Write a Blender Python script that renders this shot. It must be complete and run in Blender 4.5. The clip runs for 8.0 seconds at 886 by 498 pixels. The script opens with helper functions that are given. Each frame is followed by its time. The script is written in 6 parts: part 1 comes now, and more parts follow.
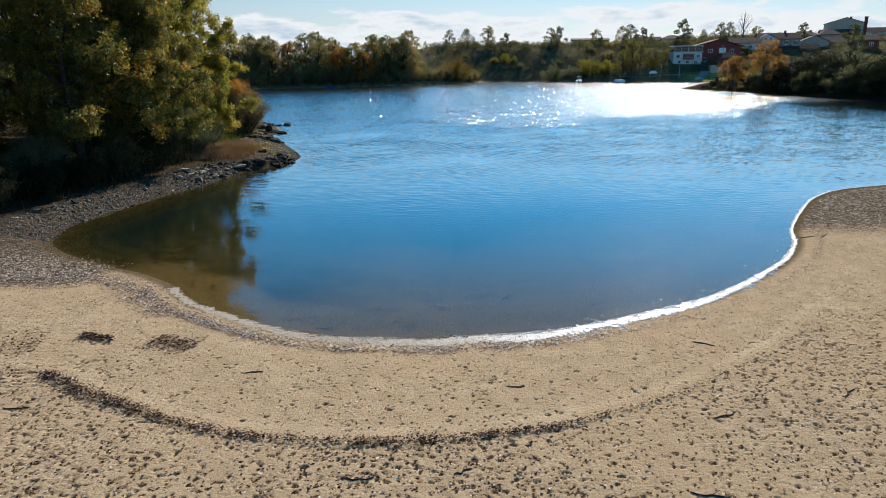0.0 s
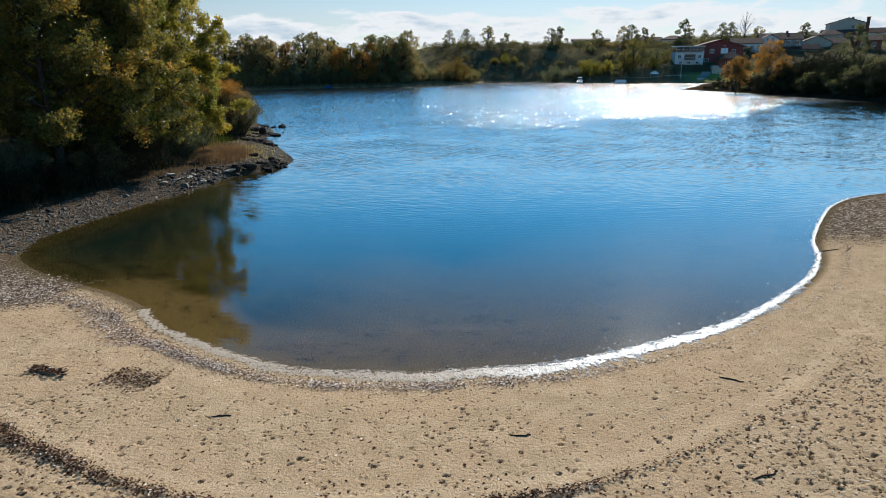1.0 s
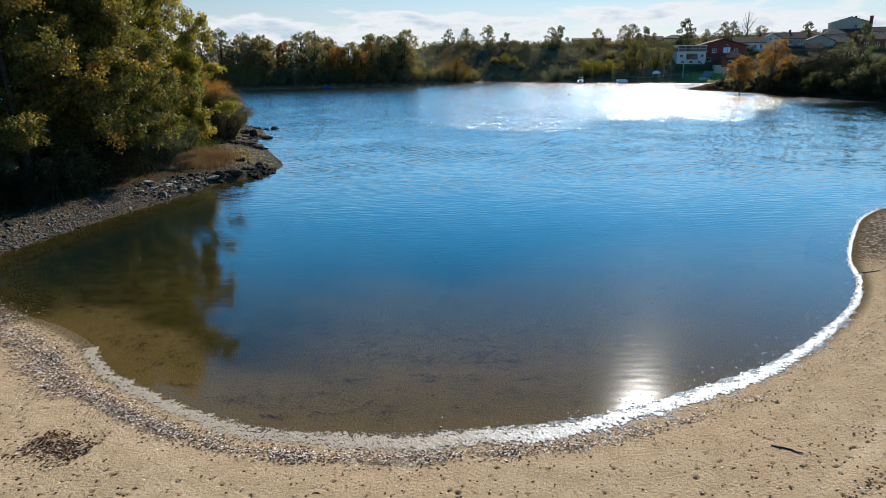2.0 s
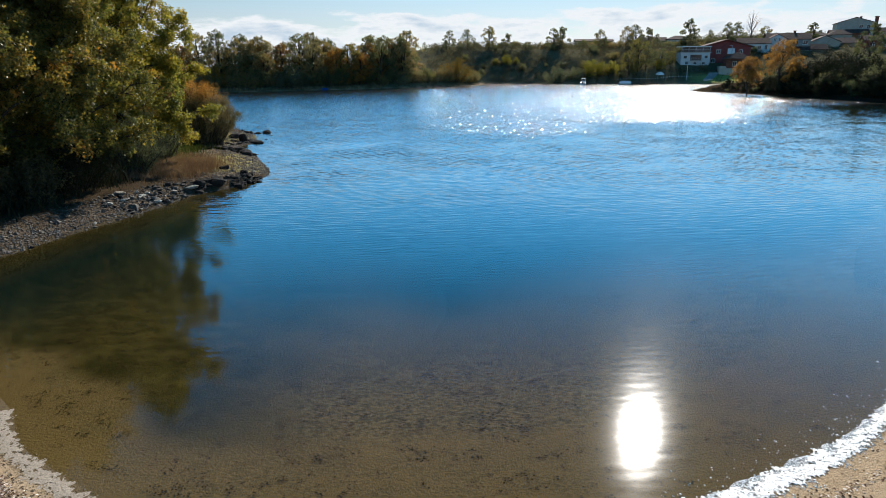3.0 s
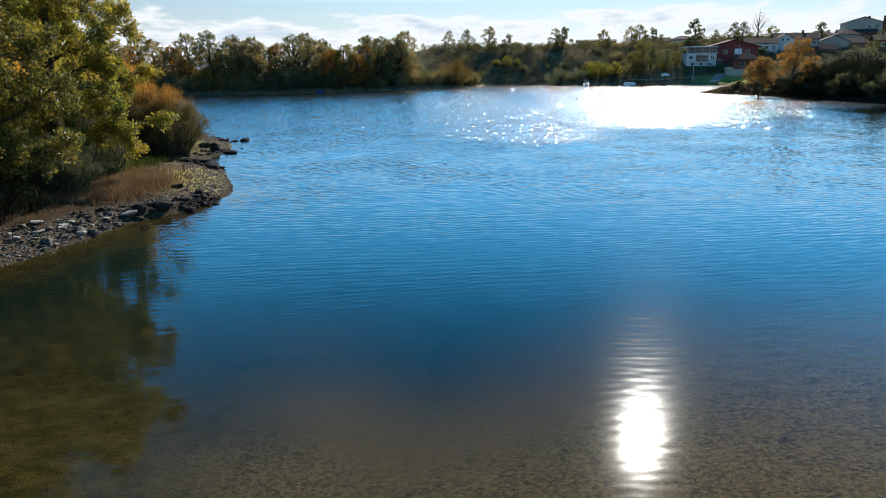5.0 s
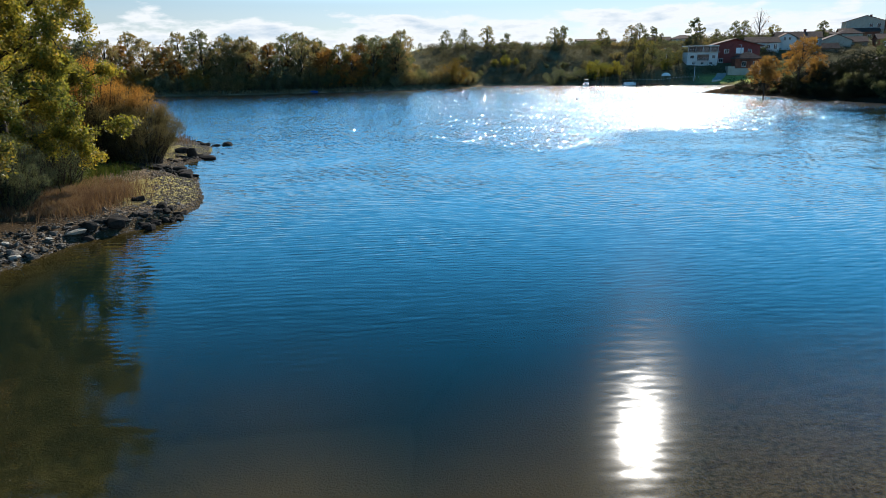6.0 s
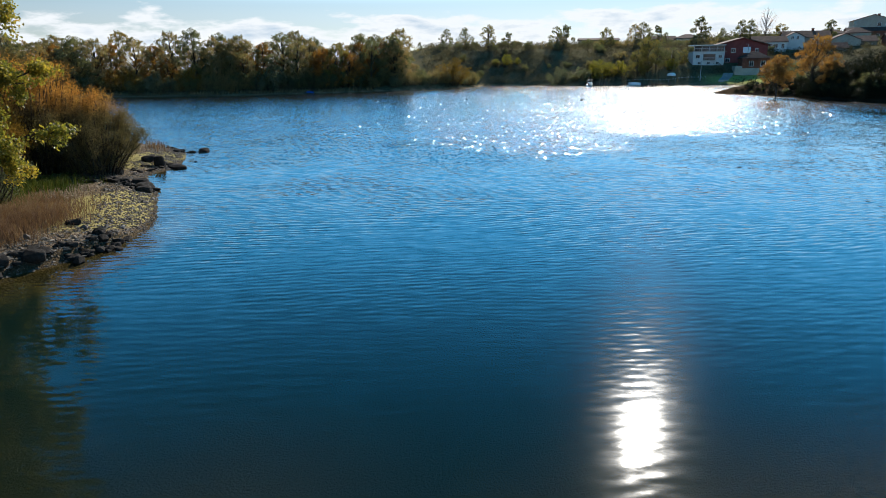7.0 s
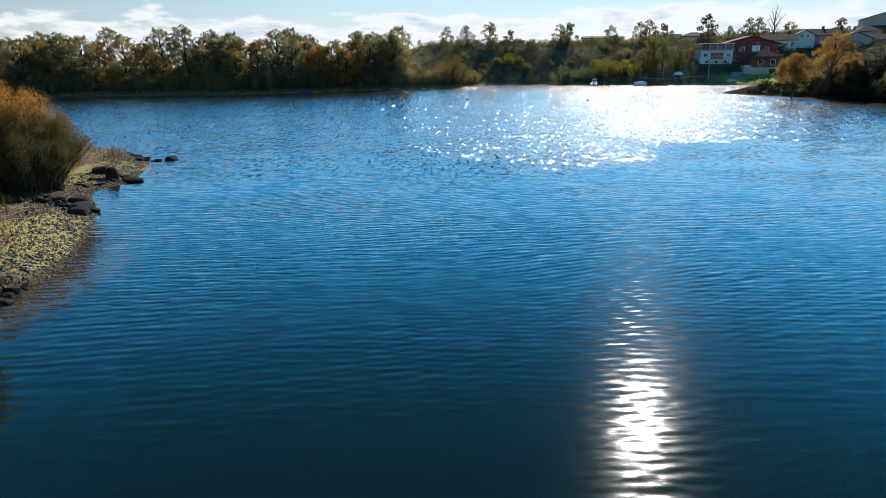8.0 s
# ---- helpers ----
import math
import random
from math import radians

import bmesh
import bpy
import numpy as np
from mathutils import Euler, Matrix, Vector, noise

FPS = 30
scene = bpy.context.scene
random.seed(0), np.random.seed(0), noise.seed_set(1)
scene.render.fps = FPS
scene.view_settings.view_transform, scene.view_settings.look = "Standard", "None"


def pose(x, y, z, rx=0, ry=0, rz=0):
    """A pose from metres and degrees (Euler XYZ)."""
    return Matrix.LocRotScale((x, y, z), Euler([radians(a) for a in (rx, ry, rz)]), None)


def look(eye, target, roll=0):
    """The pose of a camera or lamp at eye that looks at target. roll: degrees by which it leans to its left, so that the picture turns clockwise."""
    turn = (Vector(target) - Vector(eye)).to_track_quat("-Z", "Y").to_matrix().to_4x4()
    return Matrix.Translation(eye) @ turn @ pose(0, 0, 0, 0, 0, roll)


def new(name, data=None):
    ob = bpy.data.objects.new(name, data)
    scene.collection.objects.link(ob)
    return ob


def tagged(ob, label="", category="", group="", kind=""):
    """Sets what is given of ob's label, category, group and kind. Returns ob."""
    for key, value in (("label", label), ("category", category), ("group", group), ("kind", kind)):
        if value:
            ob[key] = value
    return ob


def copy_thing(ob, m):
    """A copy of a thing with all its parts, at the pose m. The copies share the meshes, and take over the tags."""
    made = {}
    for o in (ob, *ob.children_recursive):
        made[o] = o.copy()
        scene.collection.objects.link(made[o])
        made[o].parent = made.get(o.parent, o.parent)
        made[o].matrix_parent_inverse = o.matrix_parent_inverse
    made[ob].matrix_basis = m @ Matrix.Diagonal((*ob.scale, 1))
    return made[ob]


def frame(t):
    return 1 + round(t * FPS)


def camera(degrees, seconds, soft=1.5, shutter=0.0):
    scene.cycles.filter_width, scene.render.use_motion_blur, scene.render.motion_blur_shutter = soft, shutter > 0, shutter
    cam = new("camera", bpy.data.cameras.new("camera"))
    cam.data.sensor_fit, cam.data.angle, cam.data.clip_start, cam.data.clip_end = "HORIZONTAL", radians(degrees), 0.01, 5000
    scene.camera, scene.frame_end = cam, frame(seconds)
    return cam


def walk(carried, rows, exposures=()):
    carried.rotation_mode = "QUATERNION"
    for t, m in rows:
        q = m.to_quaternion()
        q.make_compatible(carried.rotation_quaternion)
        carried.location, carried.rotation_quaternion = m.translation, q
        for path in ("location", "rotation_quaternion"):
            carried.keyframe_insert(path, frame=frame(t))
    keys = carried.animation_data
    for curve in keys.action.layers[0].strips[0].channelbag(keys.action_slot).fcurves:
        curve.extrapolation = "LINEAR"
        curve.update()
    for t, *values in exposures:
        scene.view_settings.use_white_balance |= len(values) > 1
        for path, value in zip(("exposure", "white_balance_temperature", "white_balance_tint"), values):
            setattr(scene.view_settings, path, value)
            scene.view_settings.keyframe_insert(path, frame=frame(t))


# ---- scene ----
cam = camera(67.5, 8.0, soft=0.8)
PATH = [
    (0, (0.269, -1.127, 7.188), (0.252, 0.798, 6.647), -0.3),
    (0.5, (0.315, -0.216, 7.181), (0.298, 1.71, 6.641), -0.3),
    (1, (0.378, 0.885, 7.172), (0.361, 2.811, 6.632), -0.3),
    (1.5, (0.449, 2.194, 7.183), (0.432, 4.12, 6.643), -0.3),
    (1.7, (0.477, 2.773, 7.2), (0.461, 4.698, 6.658), -0.3),
    (3, (0.633, 7.101, 7.065), (0.613, 9.027, 6.529), -0.4),
    (3.5, (0.767, 8.762, 7.075), (0.745, 10.689, 6.539), -0.4),
    (4, (0.894, 10.397, 7.061), (0.871, 12.324, 6.527), -0.5),
    (4.5, (1.017, 12.103, 7.029), (0.992, 14.031, 6.497), -0.5),
    (6, (1.379, 17.854, 6.894), (1.361, 19.782, 6.362), -0.6),
    (6.5, (1.521, 20.398, 6.865), (1.501, 22.326, 6.333), -0.6),
    (7, (1.711, 23.315, 6.822), (1.69, 25.243, 6.29), -0.6),
    (7.5, (1.897, 26.451, 6.819), (1.875, 28.378, 6.286), -0.5),
    (8, (2.041, 29.693, 6.818), (2.017, 31.619, 6.282), -0.5),
]
walk(cam, [(t, look(eye, target, roll)) for t, eye, target, roll in PATH], ((0.0, 0.60), (1.6, 0.58), (3.0, 0.63), (4.5, 0.74), (6.0, 0.75), (8.0, 0.72)))

# ---- world, sun, exposure ----
SUN_EL, SUN_AZ = 30.05, 17.75
world = bpy.data.worlds.new("sky")
scene.world = world
world.use_nodes = True
wn, wl = world.node_tree.nodes, world.node_tree.links
wn.clear()


def wnode(kind, **inputs):
    n = wn.new(kind)
    for k, v in inputs.items():
        n.inputs[int(k[1:])].default_value = v
    return n


sky = wn.new("ShaderNodeTexSky")
sky.sky_type = "NISHITA"
sky.sun_disc = False
sky.sun_elevation, sky.sun_rotation = radians(SUN_EL), radians(SUN_AZ)
sky.air_density, sky.dust_density, sky.ozone_density = 1.0, 0.0, 4.0
coord = wn.new("ShaderNodeTexCoord")
stretch = wnode("ShaderNodeMapping", i3=(1.0, 1.0, 3.6))
stretch.inputs[1].default_value = (0.31, 0.12, 0.05)
wl.new(coord.outputs["Generated"], stretch.inputs[0])
puffs = wnode("ShaderNodeTexNoise", i2=9.0, i3=9.0, i4=0.56)
wl.new(stretch.outputs[0], puffs.inputs[0])
axes = wn.new("ShaderNodeSeparateXYZ")
wl.new(coord.outputs["Generated"], axes.inputs[0])
low = wn.new("ShaderNodeMapRange")           # clouds lie low over the horizon
low.interpolation_type = "SMOOTHSTEP"
for i, v in ((1, 0.045), (2, 0.10), (3, 0.12), (4, -0.22)):
    low.inputs[i].default_value = v
wl.new(axes.outputs[2], low.inputs[0])
cover = wn.new("ShaderNodeMath")
cover.operation = "ADD"
wl.new(puffs.outputs[0], cover.inputs[0])
wl.new(low.outputs[0], cover.inputs[1])
edge = wn.new("ShaderNodeMapRange")
edge.interpolation_type = "SMOOTHSTEP"
for i, v in ((1, 0.50), (2, 0.61), (3, 0.0), (4, 0.95)):
    edge.inputs[i].default_value = v
wl.new(cover.outputs[0], edge.inputs[0])
belly = wn.new("ShaderNodeMapRange")         # thick cloud turns grey-blue underneath
for i, v in ((1, 0.63), (2, 0.76), (3, 0.0), (4, 1.0)):
    belly.inputs[i].default_value = v
wl.new(cover.outputs[0], belly.inputs[0])
cloud = wn.new("ShaderNodeMix")
cloud.data_type = "RGBA"
cloud.inputs["A"].default_value = (6.6, 6.9, 7.2, 1)
cloud.inputs["B"].default_value = (4.0, 4.9, 5.9, 1)
wl.new(belly.outputs[0], cloud.inputs["Factor"])
both = wn.new("ShaderNodeMix")
both.data_type = "RGBA"
wl.new(edge.outputs[0], both.inputs["Factor"])
vivid = wn.new("ShaderNodeHueSaturation")   # clear deep blue above the pale horizon, brighter round the sun
rise = wn.new("ShaderNodeMapRange")
for i, v in ((1, 0.07), (2, 0.20), (3, 0.72), (4, 1.34)):
    rise.inputs[i].default_value = v
wl.new(axes.outputs[2], rise.inputs[0])
wl.new(rise.outputs[0], vivid.inputs[1])
az, el = radians(SUN_AZ), radians(SUN_EL)
sun_way = Vector((math.sin(az) * math.cos(el), math.cos(az) * math.cos(el), math.sin(el)))
facing = wn.new("ShaderNodeVectorMath")
facing.operation = "DOT_PRODUCT"
facing.inputs[1].default_value = sun_way
wl.new(coord.outputs["Generated"], facing.inputs[0])
glare = wn.new("ShaderNodeMapRange")
for i, v in ((1, 0.5), (2, 0.97), (3, 1.50), (4, 1.85)):
    glare.inputs[i].default_value = v
wl.new(facing.outputs["Value"], glare.inputs[0])
haze = wn.new("ShaderNodeValToRGB")          # by height: dim at the horizon, brightest at a low height, dark overhead
for p, v in ((0.085, 0.38), (0.15, 0.98), (0.28, 1.18), (0.48, 0.66), (0.75, 0.30)):
    e = haze.color_ramp.elements.new(p)
    e.color = (v, v, v, 1)
haze.color_ramp.elements[0].color, haze.color_ramp.elements[-1].color = (0.37, 0.37, 0.37, 1), (0.16, 0.16, 0.16, 1)
wl.new(axes.outputs[2], haze.inputs[0])
shine = wn.new("ShaderNodeMath")
shine.operation = "MULTIPLY"
wl.new(glare.outputs[0], shine.inputs[0])
wl.new(haze.outputs[0], shine.inputs[1])
wl.new(shine.outputs[0], vivid.inputs[2])
wl.new(sky.outputs[0], vivid.inputs[4])
cool = wn.new("ShaderNodeMix")
cool.data_type, cool.blend_type = "RGBA", "MULTIPLY"
cool.inputs["Factor"].default_value = 1.0
tint = wn.new("ShaderNodeMix")               # whitish blue near the horizon, clear blue above
tint.data_type = "RGBA"
tint.inputs["A"].default_value, tint.inputs["B"].default_value = (0.99, 1.0, 1.06, 1), (0.80, 1.09, 0.97, 1)
high = wn.new("ShaderNodeMapRange")
for i, v in ((1, 0.06), (2, 0.28), (3, 0.0), (4, 1.0)):
    high.inputs[i].default_value = v
wl.new(axes.outputs[2], high.inputs[0])
wl.new(high.outputs[0], tint.inputs["Factor"])
wl.new(tint.outputs["Result"], cool.inputs["B"])
wl.new(vivid.outputs[0], cool.inputs["A"])
wl.new(cool.outputs["Result"], both.inputs["A"])
wl.new(cloud.outputs["Result"], both.inputs["B"])
back = wnode("ShaderNodeBackground", i1=0.085)
wl.new(both.outputs["Result"], back.inputs[0])
wo = wn.new("ShaderNodeOutputWorld")
wl.new(back.outputs[0], wo.inputs[0])

sun = new("sun", bpy.data.lights.new("sun", "SUN"))
sun.data.energy, sun.data.angle, sun.data.color = 5.0, radians(0.53), (1.0, 0.955, 0.885)
sun.matrix_world = look(sun_way * 300, (0, 0, 0))


# ---- materials ----
def material(name, rough=0.8, metal=0.0):
    m = bpy.data.materials.new(name)
    m.use_nodes = True
    b = m.node_tree.nodes["Principled BSDF"]
    b.inputs["Roughness"].default_value, b.inputs["Metallic"].default_value = rough, metal
    return m, m.node_tree.nodes, m.node_tree.links, b


def ramp(nodes, stops):
    r = nodes.new("ShaderNodeValToRGB")
    while len(r.color_ramp.elements) < len(stops):
        r.color_ramp.elements.new(0.5)
    for e, (p, c) in zip(r.color_ramp.elements, stops):
        e.position, e.color = p, (*c, 1)
    return r


def mix(nodes, links, fac, a, b, how="MIX"):
    n = nodes.new("ShaderNodeMix")
    n.data_type, n.blend_type = "RGBA", how
    for key, v in (("Factor", fac), ("A", a), ("B", b)):
        if isinstance(v, (int, float)):
            n.inputs[key].default_value = v
        elif isinstance(v, tuple):
            n.inputs[key].default_value = (*v, 1)
        else:
            links.new(v, n.inputs[key])
    return n.outputs["Result"]


def tex_noise(nodes, links, vec, scale, detail=4.0, rough=0.55):
    n = nodes.new("ShaderNodeTexNoise")
    n.inputs["Scale"].default_value, n.inputs["Detail"].default_value, n.inputs["Roughness"].default_value = scale, detail, rough
    if vec is not None:
        links.new(vec, n.inputs["Vector"])
    return n.outputs["Fac"]


def math_node(nodes, links, op, a, b=0.0, c=0.0):
    n = nodes.new("ShaderNodeMath")
    n.operation = op
    for i, v in enumerate((a, b, c)):
        if isinstance(v, (int, float)):
            n.inputs[i].default_value = v
        else:
            links.new(v, n.inputs[i])
    return n.outputs[0]


def step(nodes, links, v, lo, hi, a=0.0, b=1.0):
    n = nodes.new("ShaderNodeMapRange")
    n.interpolation_type = "SMOOTHSTEP"
    links.new(v, n.inputs[0])
    for i, x in enumerate((lo, hi, a, b)):
        n.inputs[i + 1].default_value = x
    return n.outputs[0]


def bump(nodes, links, bsdf, height, strength, dist):
    n = nodes.new("ShaderNodeBump")
    n.inputs["Strength"].default_value, n.inputs["Distance"].default_value = strength, dist
    links.new(height, n.inputs["Height"])
    links.new(n.outputs[0], bsdf.inputs["Normal"])
    return n


def plain(name, colour, rough=0.8, metal=0.0, scale=2.0, amount=0.25, relief=0.1):
    """A surface of one hue with blotches and grain."""
    m, nodes, links, b = material(name, rough, metal)
    b.inputs["Specular IOR Level"].default_value = 0.05
    pos = nodes.new("ShaderNodeTexCoord").outputs["Object"]
    big, fine = tex_noise(nodes, links, pos, scale), tex_noise(nodes, links, pos, scale * 14)
    dark = tuple(c * (1 - amount) for c in colour)
    light = tuple(min(1, c * (1 + amount)) for c in colour)
    c1 = mix(nodes, links, step(nodes, links, big, 0.3, 0.7), dark, light)
    c2 = mix(nodes, links, 0.35, c1, ramp_of(nodes, links, fine, dark, light))
    links.new(c2, b.inputs["Base Color"])
    bump(nodes, links, b, fine, 0.4, relief * 0.1)
    return m


def ramp_of(nodes, links, fac, dark, light):
    r = ramp(nodes, ((0.35, dark), (0.65, light)))
    links.new(fac, r.inputs[0])
    return r.outputs[0]


def leaf_material(name, stops, through_light=0.55, patch=None, gloss=0.5, glow=(1.0, 0.95, 0.55), even=False, sheen=0.02, crest=None):
    """Leaves: a hue for each leaf, patches of another hue, light passing through. crest: a hue that the topmost shoots have turned, and the heights between which they do."""
    m, nodes, links, b = material(name, gloss)
    b.inputs["Specular IOR Level"].default_value = sheen
    geo, info = nodes.new("ShaderNodeNewGeometry"), nodes.new("ShaderNodeObjectInfo")
    pos = nodes.new("ShaderNodeTexCoord").outputs["Object"]
    r = ramp(nodes, stops)
    clump = tex_noise(nodes, links, pos, 0.45, 2.0)
    v = math_node(nodes, links, "MULTIPLY_ADD", geo.outputs["Random Per Island"], 0.55, 0.0)
    v = math_node(nodes, links, "MULTIPLY_ADD", step(nodes, links, clump, 0.35, 0.65), 0.33, v)
    v = math_node(nodes, links, "MULTIPLY_ADD", info.outputs["Random"], 0.24, math_node(nodes, links, "ADD", v, -0.06))
    links.new(geo.outputs["Random Per Island"] if even else v, r.inputs[0])
    col = r.outputs[0]
    if patch:
        blot = step(nodes, links, tex_noise(nodes, links, pos, 0.30, 3.0), 0.60, 0.68)
        col = mix(nodes, links, blot, col, patch)
    if crest:
        hue, z0, z1 = crest
        axes_of = nodes.new("ShaderNodeSeparateXYZ")
        links.new(pos, axes_of.inputs[0])
        rise = math_node(nodes, links, "MULTIPLY_ADD", tex_noise(nodes, links, pos, 0.8, 3.0), 2.4, math_node(nodes, links, "ADD", axes_of.outputs[2], -1.2))
        turned = mix(nodes, links, geo.outputs["Random Per Island"], tuple(c * 0.5 for c in hue), tuple(min(1, c * 1.35) for c in hue))
        col = mix(nodes, links, step(nodes, links, rise, z0, z1), col, turned)
    links.new(col, b.inputs["Base Color"])
    t = nodes.new("ShaderNodeBsdfTranslucent")
    links.new(mix(nodes, links, 1.0, col, glow, "MULTIPLY"), t.inputs[0])
    s = nodes.new("ShaderNodeMixShader")
    s.inputs[0].default_value = through_light
    links.new(b.outputs[0], s.inputs[1])
    links.new(t.outputs[0], s.inputs[2])
    links.new(s.outputs[0], nodes["Material Output"].inputs[0])
    return m


def ground_material():
    m, nodes, links, b = material("ground", 0.9)
    b.inputs["Specular IOR Level"].default_value = 0.0
    pos = nodes.new("ShaderNodeNewGeometry").outputs["Position"]

    def zone(key):
        a = nodes.new("ShaderNodeAttribute")
        a.attribute_name = key
        return a.outputs["Fac"]

    n_big, n_mid = tex_noise(nodes, links, pos, 0.35, 3), tex_noise(nodes, links, pos, 2.2, 4)
    n_fine, n_grit = tex_noise(nodes, links, pos, 14, 4, 0.65), tex_noise(nodes, links, pos, 70, 3, 0.7)
    sand = mix(nodes, links, step(nodes, links, n_mid, 0.3, 0.7), (0.33, 0.24, 0.145), (0.43, 0.318, 0.20))
    sand = mix(nodes, links, step(nodes, links, n_big, 0.35, 0.65, 0.0, 0.5), sand, (0.40, 0.275, 0.165))
    sand = mix(nodes, links, step(nodes, links, n_grit, 0.32, 0.46, 0.75, 0.0), sand, (0.15, 0.10, 0.06))
    sand = mix(nodes, links, step(nodes, links, n_grit, 0.56, 0.70, 0.0, 0.75), sand, (0.60, 0.48, 0.33))
    sand = mix(nodes, links, math_node(nodes, links, "MULTIPLY", zone("dry"), 0.55), sand, (0.52, 0.39, 0.25))
    # scattered dark crumbs
    cell = nodes.new("ShaderNodeTexVoronoi")
    cell.inputs["Scale"].default_value = 5.0
    links.new(pos, cell.inputs["Vector"])
    crumb = step(nodes, links, cell.outputs["Distance"], 0.05, 0.14, 1.0, 0.0)
    crumb = math_node(nodes, links, "MULTIPLY", crumb, step(nodes, links, n_mid, 0.48, 0.60))
    sand = mix(nodes, links, crumb, sand, (0.06, 0.04, 0.03))
    # gravel: pebbles of many greys and browns
    peb = nodes.new("ShaderNodeTexVoronoi")
    peb.inputs["Scale"].default_value = 11.0
    links.new(pos, peb.inputs["Vector"])
    hue = nodes.new("ShaderNodeSeparateColor")
    links.new(peb.outputs["Color"], hue.inputs[0])
    gr = ramp(nodes, ((0.0, (0.05, 0.038, 0.028)), (0.45, (0.12, 0.09, 0.065)), (0.8, (0.2, 0.155, 0.11)), (1.0, (0.42, 0.36, 0.29))))
    links.new(hue.outputs[0], gr.inputs[0])
    wob = step(nodes, links, n_fine, 0.35, 0.65, -0.35, 0.35)
    fac = step(nodes, links, math_node(nodes, links, "ADD", zone("gravel"), wob), 0.4, 0.6)
    col = mix(nodes, links, fac, sand, gr.outputs[0])
    # wet strip by the water
    col = mix(nodes, links, math_node(nodes, links, "MULTIPLY", zone("wet"), 0.85), col, (0.092, 0.067, 0.035))
    # earth with litter under the trees, and rough grass on the far banks
    earth = mix(nodes, links, step(nodes, links, n_fine, 0.35, 0.65), (0.022, 0.016, 0.010), (0.08, 0.056, 0.034))
    col = mix(nodes, links, zone("earth"), col, earth)
    grass = mix(nodes, links, step(nodes, links, n_mid, 0.3, 0.7), (0.075, 0.075, 0.042), (0.19, 0.16, 0.095))
    col = mix(nodes, links, zone("grass"), col, grass)
    lawn = mix(nodes, links, step(nodes, links, n_mid, 0.3, 0.7), (0.29, 0.32, 0.08), (0.43, 0.43, 0.14))
    col = mix(nodes, links, zone("lawn"), col, lawn)
    moss = mix(nodes, links, step(nodes, links, n_fine, 0.3, 0.7), (0.22, 0.185, 0.07), (0.36, 0.30, 0.125))
    mfac = step(nodes, links, math_node(nodes, links, "ADD", zone("moss"), math_node(nodes, links, "MULTIPLY", wob, 0.35)), 0.08, 0.45)
    col = mix(nodes, links, mfac, col, moss)
    # lake bed: drowned leaves in drifts
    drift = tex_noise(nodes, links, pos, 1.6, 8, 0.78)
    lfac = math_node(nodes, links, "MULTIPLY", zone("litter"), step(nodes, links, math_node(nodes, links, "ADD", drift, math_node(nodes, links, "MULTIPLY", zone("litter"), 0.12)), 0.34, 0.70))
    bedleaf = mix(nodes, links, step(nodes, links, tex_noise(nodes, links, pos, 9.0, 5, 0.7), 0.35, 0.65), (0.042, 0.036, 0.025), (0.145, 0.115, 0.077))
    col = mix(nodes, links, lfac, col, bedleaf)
    # the bed turns a blotchy dark olive towards the left
    col = mix(nodes, links, zone("olive_bed"), col, mix(nodes, links, step(nodes, links, drift, 0.38, 0.64), (0.016, 0.017, 0.007), (0.05, 0.044, 0.02)))
    # the dimness and blue of deep water, painted as a bed colour
    col = mix(nodes, links, zone("painted_depth"), col, (0.0045, 0.017, 0.023))
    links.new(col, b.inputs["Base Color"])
    links.new(math_node(nodes, links, "MULTIPLY_ADD", zone("wet"), -0.2, 0.95), b.inputs["Roughness"])
    h = math_node(nodes, links, "MULTIPLY_ADD", n_grit, 0.25, n_fine)
    h = math_node(nodes, links, "MULTIPLY_ADD", math_node(nodes, links, "MULTIPLY", peb.outputs["Distance"], fac), -1.2, h)
    bump(nodes, links, b, h, 1.0, 0.035)
    return m


